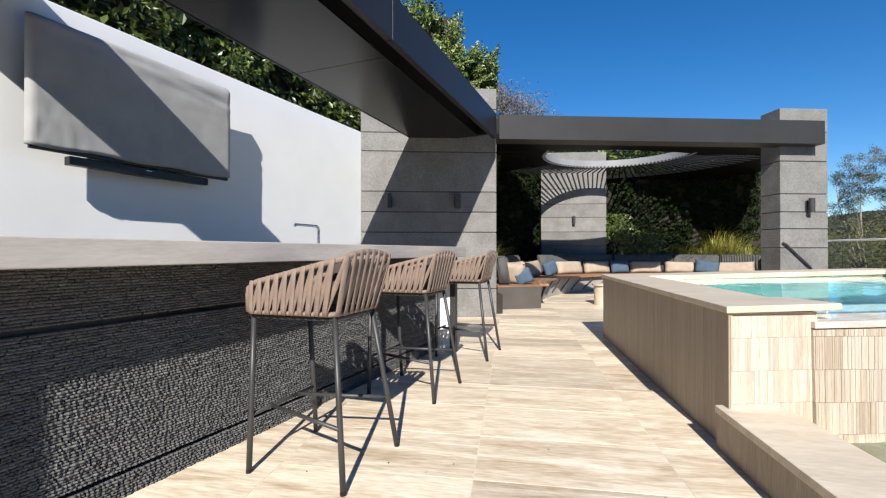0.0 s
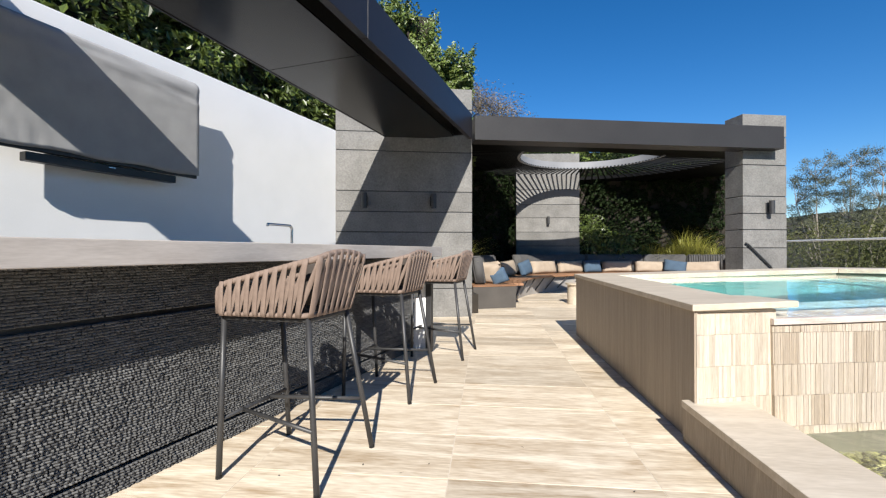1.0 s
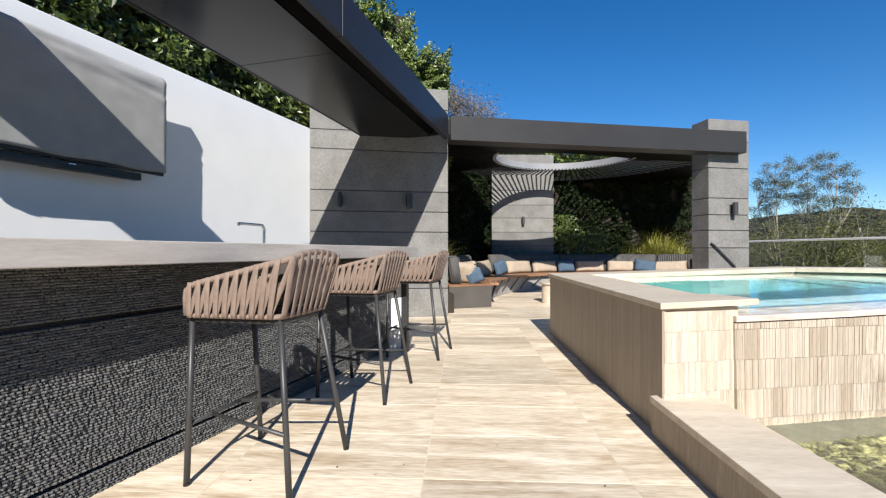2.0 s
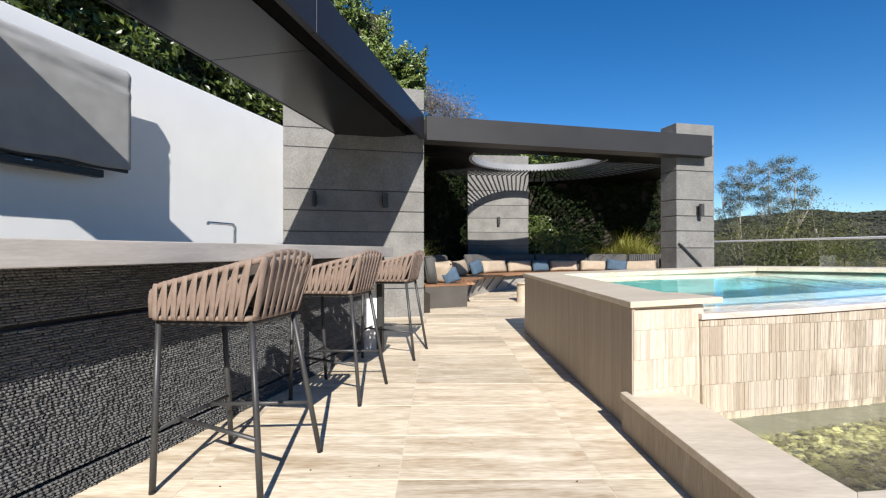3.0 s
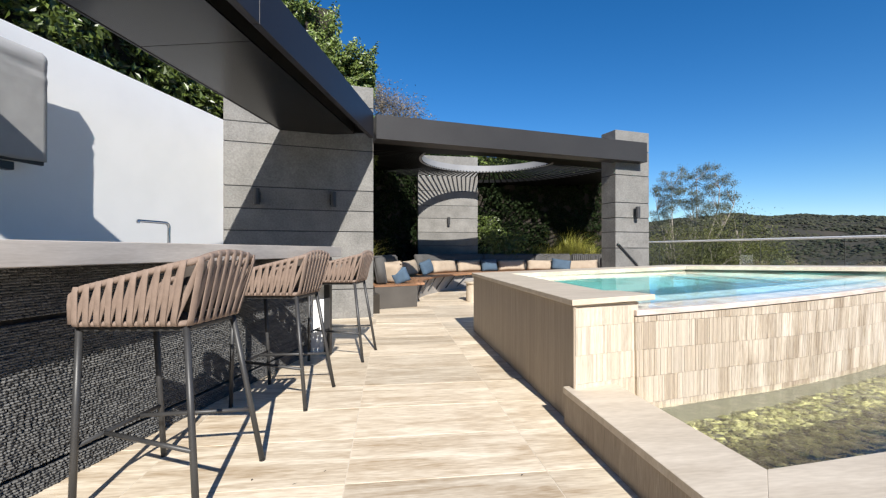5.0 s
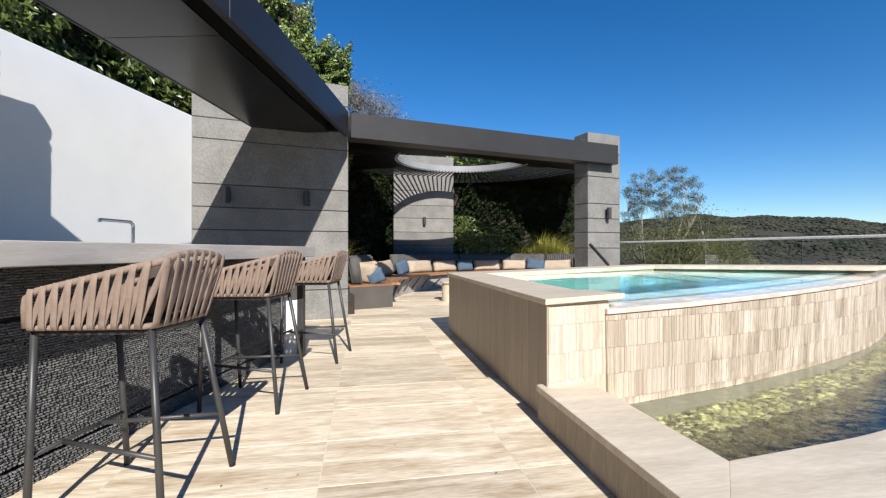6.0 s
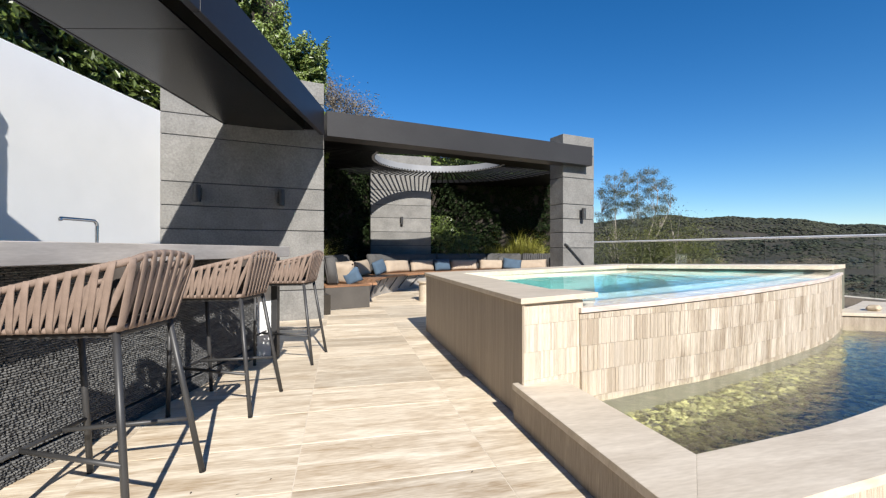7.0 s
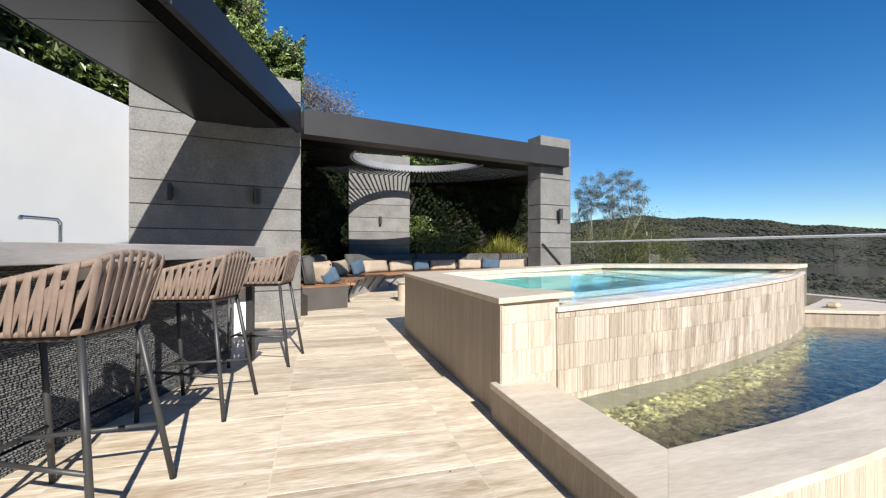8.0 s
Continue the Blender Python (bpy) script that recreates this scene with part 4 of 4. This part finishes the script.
def hedge_wall(name, label, line, z0, z1, count, size, seed, material, depth=0.45, top_wave=0.4, normal_side=1):
    """A dense hedge along a plan polyline: a dark woody core and leaves standing off it in uneven clumps."""
    r = np.random.RandomState(seed)
    line = [Vector((*p, 0)) for p in line]
    L = total(line)
    cs, ns = [], []
    for _ in range(count):
        s_ = r.uniform(0, L)
        p = at_length(line, s_)
        q = at_length(line, min(L, s_ + 0.05))
        p0 = at_length(line, max(0, s_ - 0.05))
        d = (q - p0).normalized()
        nn = Vector((d.y, -d.x, 0)) * normal_side
        top = z1 + top_wave * (noise.noise(Vector((s_ * 0.8, seed, 0))) + 0.6 * noise.noise(Vector((s_ * 2.6, seed, 3))))
        z = z0 + (top - z0) * r.uniform(0, 1) ** 0.85
        bulge = 0.45 + 0.6 * noise.noise(Vector((s_ * 1.7, z * 1.7, seed))) + 0.55 * noise.noise(Vector((s_ * 5, z * 5, seed)))
        off = depth * bulge * r.uniform(0.35, 1.0)
        if z > top - 0.4:
            off = r.uniform(-0.5, 0.6) * depth * 1.4
        cs.append((p.x + nn.x * off, p.y + nn.y * off, z))
        ns.append((nn.x, nn.y, 0.55))
    h = thing(name, label, "hedge")
    leaf_object("foliage", cs, ns, size, seed, material, h)
    bm = bmesh.new()
    rows = []
    m = max(2, int(L / 0.5))
    for k in range(m + 1):
        p = at_length(line, L * k / m)
        d = (at_length(line, min(L, L * k / m + 0.05)) - at_length(line, max(0, L * k / m - 0.05))).normalized()
        nn = Vector((d.y, -d.x, 0)) * normal_side
        a, b = p + nn * 0.05, p - nn * 0.45
        rows.append([bm.verts.new((a.x, a.y, -0.5)), bm.verts.new((a.x, a.y, z1 - 0.45)), bm.verts.new((b.x, b.y, z1 - 0.45)), bm.verts.new((b.x, b.y, -0.5))])
    for q0, q1 in zip(rows, rows[1:]):
        for i in range(4):
            bm.faces.new((q0[i], q0[(i + 1) % 4], q1[(i + 1) % 4], q1[i]))
    bm.faces.new(rows[0][::-1])
    bm.faces.new(rows[-1])
    part("branch_core", bm, M_SOIL, h)
    return h


wu, wr = along(WALL_H)


def by_wall(a, off):
    return (W0[0] + wu.x * a + wr.x * off, W0[1] + wu.y * a + wr.y * off)


hedge_wall("hedge", "glossy green hedge rising behind the white wall", [by_wall(-9, -1.0), by_wall(0.3, -1.0), by_wall(2.0, -0.9)], 2.3, 5.3, 36000, 0.115, 5, M_LEAF, 0.85, 0.5)
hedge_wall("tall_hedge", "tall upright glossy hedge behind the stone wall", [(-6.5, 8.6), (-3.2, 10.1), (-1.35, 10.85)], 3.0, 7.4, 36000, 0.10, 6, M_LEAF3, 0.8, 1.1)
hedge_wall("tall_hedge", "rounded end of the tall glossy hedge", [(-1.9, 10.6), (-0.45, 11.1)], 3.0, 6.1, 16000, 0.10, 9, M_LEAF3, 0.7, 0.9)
arc_line = [(SC.x + 6.25 * math.cos(radians(a)), SC.y + 6.25 * math.sin(radians(a))) for a in range(188, 58, -5)]
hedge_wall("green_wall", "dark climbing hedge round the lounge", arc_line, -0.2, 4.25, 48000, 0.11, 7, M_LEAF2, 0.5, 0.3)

# Sun on the lounge hedge's top, put into the colour by lighter leaves
top_line = [(SC.x + 6.7 * math.cos(radians(a)), SC.y + 6.7 * math.sin(radians(a))) for a in range(135, 58, -5)]
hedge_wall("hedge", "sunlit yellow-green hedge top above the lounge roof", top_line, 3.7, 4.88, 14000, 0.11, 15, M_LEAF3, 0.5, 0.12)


def tuft(x, y, z, h, n, seed, label):
    """A fountain of arching grass blades."""
    r = random.Random(seed)
    vs, fs = [], []
    for _ in range(n):
        a = r.uniform(0, 6.28)
        ln, out = h * r.uniform(0.6, 1.15), h * r.uniform(0.15, 0.75)
        bx, by = x + r.uniform(-0.12, 0.12), y + r.uniform(-0.12, 0.12)
        w = 0.010
        side = (-math.sin(a) * w, math.cos(a) * w)
        base = len(vs)
        for t in (0, 0.35, 0.7, 1.0):
            px, py = bx + math.cos(a) * out * t * t, by + math.sin(a) * out * t * t
            pz = z + ln * (t - 0.35 * t ** 3)
            k = 1 - t * 0.85
            vs.append((px - side[0] * k, py - side[1] * k, pz))
            vs.append((px + side[0] * k, py + side[1] * k, pz))
        for i in range(3):
            fs.append((base + 2 * i, base + 2 * i + 1, base + 2 * i + 3, base + 2 * i + 2))
    me = bpy.data.meshes.new("grass_tuft")
    me.from_pydata(vs, [], fs)
    me.materials.append(M_GRASS)
    return tagged(new("grass_tuft", me), label, "ornamental grass", "grasses behind the sofa")


for i, (azm, rr, h) in enumerate(((23.4, 5.15, 2.0), (24.5, 5.12, 1.75), (22.3, 5.15, 1.5), (20.2, 5.15, 1.35), (19.0, 5.15, 1.2), (0.9, 5.1, 1.25), (-0.4, 5.1, 1.4), (26.0, 5.15, 1.4), (16.2, 5.1, 1.1))):
    a = radians(arc_hit(azm, rr) if azm > 1 else 178 + 3 * azm)
    tuft(SC.x + rr * math.cos(a), SC.y + rr * math.sin(a), 0.30, h, 190, 40 + i, "yellow-green arching grass behind the curved sofa")
planter = finish("planter_bed", arc_band(196, 57, SR + 1.0, SR + 2.3, -0.4, 0.32), M_SOIL)
tagged(planter, "dark soil bed behind the curved sofa", "planting bed", kind="structure")

r = np.random.RandomState(12)
cs = []
for azm, rr, z, s_ in ((13.6, 5.02, 1.35, 0.5), (15.0, 5.02, 1.05, 0.45), (16.4, 5.02, 1.3, 0.4), (13.0, 5.05, 1.8, 0.4)):
    a = radians(arc_hit(azm, rr))
    cs.append(np.clip(r.normal(0, 1, (420, 3)), -1.5, 1.5) * (s_ * 0.55) + np.array([SC.x + rr * math.cos(a), SC.y + rr * math.sin(a), z]))
cs = np.concatenate(cs)
shrub = thing("shrub", "bright green leafy shrub beside the stone pillar", "shrub")
leaf_object("foliage", cs, np.tile((-0.3, -1, 0.5), (len(cs), 1)), 0.10, 13, M_LEAF, shrub)
sx, sy = float(cs[:, 0].mean()), float(cs[:, 1].mean())
part("stem", tubed([(sx, sy, 0.25), (sx + 0.05, sy, 0.8), (sx, sy + 0.05, 1.4)], 0.025, 6, 0.008), M_BARK, shrub)


def tree(name, label, base, trunk_pts, crowns, leaf, count, size, seed, limb_r=0.10, twigs=5):
    """Tapered trunks, limbs reaching into each clump, and small leaves in uneven clumps with gaps."""
    r = np.random.RandomState(seed)
    t = thing(name, label, "tree", pose(*base))
    for pts in trunk_pts:
        part("trunk", tubed(smooth_path(pts, 5), limb_r, 7, limb_r * 0.25), M_BARK, t, smooth=True)
    cs = []
    wt = np.array([c[3] ** 2 for c in crowns])
    for (cx, cy, cz, cr), w in zip(crowns, wt / wt.sum()):
        src = min((p for pts in trunk_pts for p in pts), key=lambda p: (Vector(p) - Vector((cx, cy, cz - 0.9))).length)
        for q in range(twigs):
            e = Vector((cx, cy, cz)) + Vector(r.normal(0, 1, 3)) * cr * 0.55
            mid = Vector(src).lerp(e, 0.55) + Vector((0, 0, 0.12 * cr))
            part("limb", tubed([src, mid, e], limb_r * 0.28, 5, limb_r * 0.05), M_BARK, t)
        k = max(6, int(w * count / 30))
        for q in range(k):
            u_ = r.normal(0, 1, 3)
            u_ *= cr * r.uniform(0.5, 1.0) / np.linalg.norm(u_)
            u_[2] *= 0.8
            cs.append(r.normal(0, 1, (30, 3)) * np.array([0.33, 0.33, 0.27]) * cr ** 0.6 + np.array([cx, cy, cz]) + u_)
    cs = np.concatenate(cs)
    leaf_object("crown", cs, np.tile((0, -0.5, 0.4), (len(cs), 1)), size, seed + 1, leaf, t, 0.30, 1.2)
    return t


gx, gy = 30 * math.sin(radians(37.2)), 30 * math.cos(radians(37.2))
gu = Vector((math.cos(radians(37.2)), -math.sin(radians(37.2)), 0))


def gp(side, z, back=0.0):
    return (gu.x * side + gu.y * -back, gu.y * side + gu.x * back, z)


gz = -4.0
gr = random.Random(77)
gum_crowns = []
while len(gum_crowns) < 84:                      # small tufts over a dome, thinner inside and below
    a, q = gr.uniform(0, 2 * math.pi), gr.uniform(-0.75, 1.0)
    rr = gr.uniform(0.62, 1.0) if gr.random() < 0.8 else gr.uniform(0.2, 0.6)
    side, up = 2.35 * math.cos(a) * math.sqrt(1 - q * q) * rr, 8.0 + 2.45 * q * rr
    back_ = 1.5 * math.sin(a) * math.sqrt(1 - q * q) * rr
    if up < 7.0 and side > 0.6:
        continue
    if all((side - c[4]) ** 2 + (up - c[5]) ** 2 > 0.055 for c in gum_crowns):
        gum_crowns.append((*gp(side + 0.05, up, back_), gr.uniform(0.13, 0.24), side, up))
gum_crowns = [c[:4] for c in gum_crowns]
tree("gum_tree", "open-crowned gum tree with pale forked trunks", (gx, gy, gz),
     [[gp(-0.6, -2), gp(-0.7, 2.4), gp(-1.0, 5.5), gp(-1.1, 8.8)], [gp(-0.1, -2), gp(0.0, 3.5), gp(0.2, 6.5), gp(0.25, 9.3)],
      [gp(0.0, 2.0), gp(0.7, 5.2), gp(1.3, 7.5), gp(1.4, 8.7)], [gp(-0.5, 2.0), gp(-1.3, 5.0), gp(-1.9, 7.6)], [gp(0.5, 4.5), gp(1.5, 6.3), gp(2.1, 7.7)]],
     gum_crowns, M_GUM, 24000, 0.085, 21, 0.07, 1)
for i, (azm, d, z, sc) in enumerate(((41.6, 27, 1.4, 1.5), (39.0, 26, 0.7, 1.2), (35.0, 28, 0.9, 1.4), (43.8, 30, 0.2, 1.1))):
    bx, by = d * math.sin(radians(azm)), d * math.cos(radians(azm))
    tree("bush_tree", "olive-green scrub tree beyond the glass fence", (bx, by, z - 2.3), [[(0, 0, -5), (0.1, 0, 1.5), (0, 0.1, 3.0)]],
         [(0, 0, 3.0, 0.9 * sc), (0.7 * sc, -0.3, 2.4, 0.7 * sc), (-0.8 * sc, 0.2, 2.3, 0.75 * sc), (0.1, 0, 1.4, 0.9 * sc), (-0.6 * sc, 0, 0.8, 0.9 * sc)], M_OLIVE, 6500, 0.13, 60 + i, 0.08, 3)
tree("dry_tree", "half-bare brown-leaved tree behind the hedge", (0.55, 15.5, 0), [[(0, 0, -0.5), (0.05, 0, 3), (0.1, 0, 5.2)], [(0, 0, 2.5), (0.5, 0, 4.4), (0.7, 0, 5.3)], [(0, 0, 2.5), (-0.5, 0, 4.8), (-0.8, 0, 6.0)]],
     [(-0.5, 0, 6.1, 0.6), (0.05, 0, 5.9, 0.6), (0.5, 0, 5.4, 0.5), (-0.9, 0, 6.4, 0.6), (0.75, 0, 4.8, 0.45), (-1.3, 0, 6.6, 0.6)], M_DRY, 7000, 0.09, 31, 0.07, 7)

# scrub on the slopes, uncountable: one object
rnd = random.Random(17)
vs, fs = [], []
for _ in range(24000):
    a = radians(rnd.uniform(26, 66))
    d = 60 + 620 * rnd.random() ** 0.75
    x, y = d * math.sin(a), d * math.cos(a)
    if noise.noise(Vector((x / 40, y / 40, 5))) < -0.42 and d < 500:
        continue
    z = land(x, y)
    s_ = rnd.uniform(0.4, 1.7) ** 1.5 * (0.45 + 0.6 * d / 400)
    base = len(vs)
    for v in iv:
        k = s_ * rnd.uniform(0.6, 1.25)
        vs.append((x + v.x * k, y + v.y * k, z + v.z * k * 0.5 + 0.08 * s_))
    fs.extend([base + q for q in f] for f in fi)
me = bpy.data.meshes.new("scrub")
me.from_pydata(vs, [], fs)
me.materials.append(M_BUSH)
tagged(new("scrub", me), "dark olive bushes covering the far slopes", "scrub", kind="stuff")

# ---- cladding pieces ----
def unit_tile(name, material):
    bm = boxed(-0.5, -0.5, -0.5, 0.5, 0.5, 0.5)
    me = bpy.data.meshes.new(name)
    bm.to_mesh(me)
    bm.free()
    me.materials.append(material)
    return me


TILE = unit_tile("strip", M_CLAD)
TILES = [TILE, unit_tile("strip", M_CLADPALE), unit_tile("strip", M_CLADTAN)]
TILE_PIER = unit_tile("pier_strip", M_CLADPIER)
TILE_SHADE = unit_tile("shaded_strip", M_CLADSHADE)


def strip(parent, p, d, w, z0, z1, depth, mesh=None):
    """One upright stone strip: p the middle of its face, d the way along the wall."""
    o = new("strip", mesh or TILE)
    o.parent = parent
    o.matrix_basis = pose(p[0], p[1], (z0 + z1) / 2, 0, 0, math.degrees(math.atan2(d.y, d.x))) @ Matrix.Diagonal((w, depth, z1 - z0, 1))
    return o


rnd = random.Random(23)
# pier front, full height
d = Vector((0.635, 0.165, 0)).normalized()
for z0, z1 in ((0.0, 0.082), (0.0835, 0.250), (0.2515, 0.420), (0.4215, 0.592), (0.5935, 0.706)):
    s_ = 0.0
    while s_ < 0.485:
        w = min(rnd.uniform(0.010, 0.026), 0.49 - s_)
        p = Vector((1.102, 2.452, 0)) + d * (s_ + w / 2) + Vector((0.26, -0.97, 0)) * rnd.uniform(-0.0015, 0.0015)
        strip(pool, p, d, w - 0.0003, z0, z1, 0.02, TILE_PIER)
        s_ += w
# shaded side, full height, the shade put into the strips' darker colour
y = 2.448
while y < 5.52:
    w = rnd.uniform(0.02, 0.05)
    strip(pool, (1.104 + rnd.uniform(-0.0004, 0.0004), y + w / 2), Vector((0, 1, 0)), w - 0.0002, -0.03, 0.721, 0.018, TILE_SHADE)
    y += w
# spill wall: near strips one by one, far ones joined
far_v, far_f, far_tone = [], [], []
for z0, z1 in ((0.0, 0.0815), (0.0835, 0.2502), (0.2522, 0.4212), (0.4232, 0.5962), (0.5982, 0.76)):
    s_, sheet_end, tone = 0.0, 0.0, 0
    while s_ < LF - 0.05:
        w = rnd.uniform(0.008, 0.019)
        if s_ >= sheet_end:
            sheet_end, tone = s_ + rnd.choice((0.03, 0.06, 0.10, 0.15)), rnd.choice((0, 0, 1, 1, 2))
        k = (s_ + w / 2) / LF
        a = at_length(footc, k * LF)
        # the lip's point straight above, by length from the join
        b = at_length(lipc, k * LL)
        top_z = b.z - 0.044
        zz1 = min(z1, top_z)
        if zz1 - z0 > 0.01:
            t0, t1 = (z0 - a.z) / (b.z - a.z), (zz1 - a.z) / (b.z - a.z)
            p0, p1 = a.lerp(b, t0), a.lerp(b, t1)
            d = (at_length(footc, min(LF, k * LF + 0.05)) - at_length(footc, max(0, k * LF - 0.05))).normalized()
            nn = Vector((d.y, -d.x, 0)) * rnd.uniform(0.0, 0.003)
            mid = (p0 + p1) / 2 + nn
            if k * LF < 0.85:
                o = new("strip", TILES[tone])
                o.parent = pool
                up = (p1 - p0)
                side = Vector((d.x, d.y, 0)) * (w - 0.001)
                back_ = Vector((-d.y, d.x, 0)) * 0.02
                o.matrix_basis = Matrix(((side.x, back_.x, up.x, mid.x + back_.x / 2), (side.y, back_.y, up.y, mid.y + back_.y / 2), (side.z, back_.z, up.z, mid.z), (0, 0, 0, 1)))
            else:
                h = Vector((d.x, d.y, 0)) * (w / 2 - 0.0005)
                q = Vector((-d.y, d.x, 0)) * 0.02
                base = len(far_v)
                for c in (p0 + nn - h, p0 + nn + h, p1 + nn + h, p1 + nn - h, p0 - h + q, p0 + h + q, p1 + h + q, p1 - h + q):
                    far_v.append(tuple(c))
                far_f.extend([base + i for i in f] for f in ((0, 1, 2, 3), (1, 5, 6, 2), (4, 0, 3, 7), (3, 2, 6, 7)))
                far_tone.extend([tone] * 4)
        s_ += w
me = bpy.data.meshes.new("strips")
me.from_pydata(far_v, [], far_f)
for m_ in M_CLADFAR:
    me.materials.append(m_)
me.polygons.foreach_set("material_index", far_tone)
o = new("strips", me)
o.parent = pool
tagged(o, kind="stuff")
# front of the ledge
LO = total(OUT_ARC)
s_ = 0.02
while s_ < 4.5:
    w = rnd.uniform(0.022, 0.05)
    a = at_length(OUT_ARC, s_ + w / 2)
    d = (at_length(OUT_ARC, s_ + w) - at_length(OUT_ARC, s_)).normalized()
    strip(basin, a + Vector((-d.y, d.x, 0)) * 0.022, d, w - 0.001, -0.03, 0.185, 0.02)
    s_ += w
# left side of the ledge, in the strip colour darkened for shade
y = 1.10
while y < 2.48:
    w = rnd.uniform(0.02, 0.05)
    strip(basin, (1.068, y + w / 2), Vector((0, 1, 0)), w - 0.0006, -0.03, 0.185, 0.016, TILE_SHADE)
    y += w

# ---- paving ----
paving = thing("floor", "cream travertine pavers with brown stripes", "floor", kind="structure")
PW, PL = 0.945, 0.473
bm = boxed(-PW / 2 + 0.002, -PL / 2 + 0.0014, -0.03, PW / 2 - 0.002, PL / 2 - 0.0014, 0.0, bevel=0.0008)
PM = bpy.data.meshes.new("paver")
bm.to_mesh(PM)
bm.free()
PM.materials.append(M_TRAV)
rnd = random.Random(31)
for i in range(-3, 6):
    for j in range(-14, 25):
        x, y = -0.195 + PW * (i + 0.5), 1.975 + PL * (j + 0.5)
        if x > 0.8 and y < 5.6 + 0.63 * (x - 1.1):
            if not (x < 1.3 or y < 0.8):
                continue
        if x < -2.4 - 0.0 and y < 6 or y > 12.5 or (x < -0.4 and y > 8.2):
            continue
        o = new("paver", PM)
        o.parent = paving
        o.matrix_basis = pose(x, y, rnd.uniform(-0.0008, 0.0008), rnd.uniform(-0.06, 0.06), rnd.uniform(-0.04, 0.04), 0)

lump = finish("rock", cushion_mesh(0.22, 0.13, 0.07, 5), M_ROCK, True)
lump.matrix_world = pose(7.1, 4.36, 0.264, 90, 0, 20) @ pose(0, 0, -0.065)
tagged(lump, "small tan rock lying on the pale end slab", "rock")

# a few dry leaves lying on the paving
rnd = random.Random(41)
for x, y in ((-0.62, 2.06), (-0.98, 1.92), (-0.30, 2.10), (0.17, 2.33), (-0.42, 2.0), (0.62, 1.95)):
    bm = bmesh.new()
    ln = rnd.uniform(0.007, 0.013)
    vs_ = [bm.verts.new(c) for c in ((-ln, 0, 0.001), (0, ln * 0.4, 0.004), (ln, 0, 0.002), (0, -ln * 0.4, 0.001))]
    bm.faces.new(vs_)
    o = finish("fallen_leaf", bm, M_BROWNC)
    o.matrix_world = pose(x, y, 0.001, 0, 0, rnd.uniform(0, 360))
    tagged(o, "tiny dry brown leaf fallen on the travertine paving", "leaf", "fallen leaves")
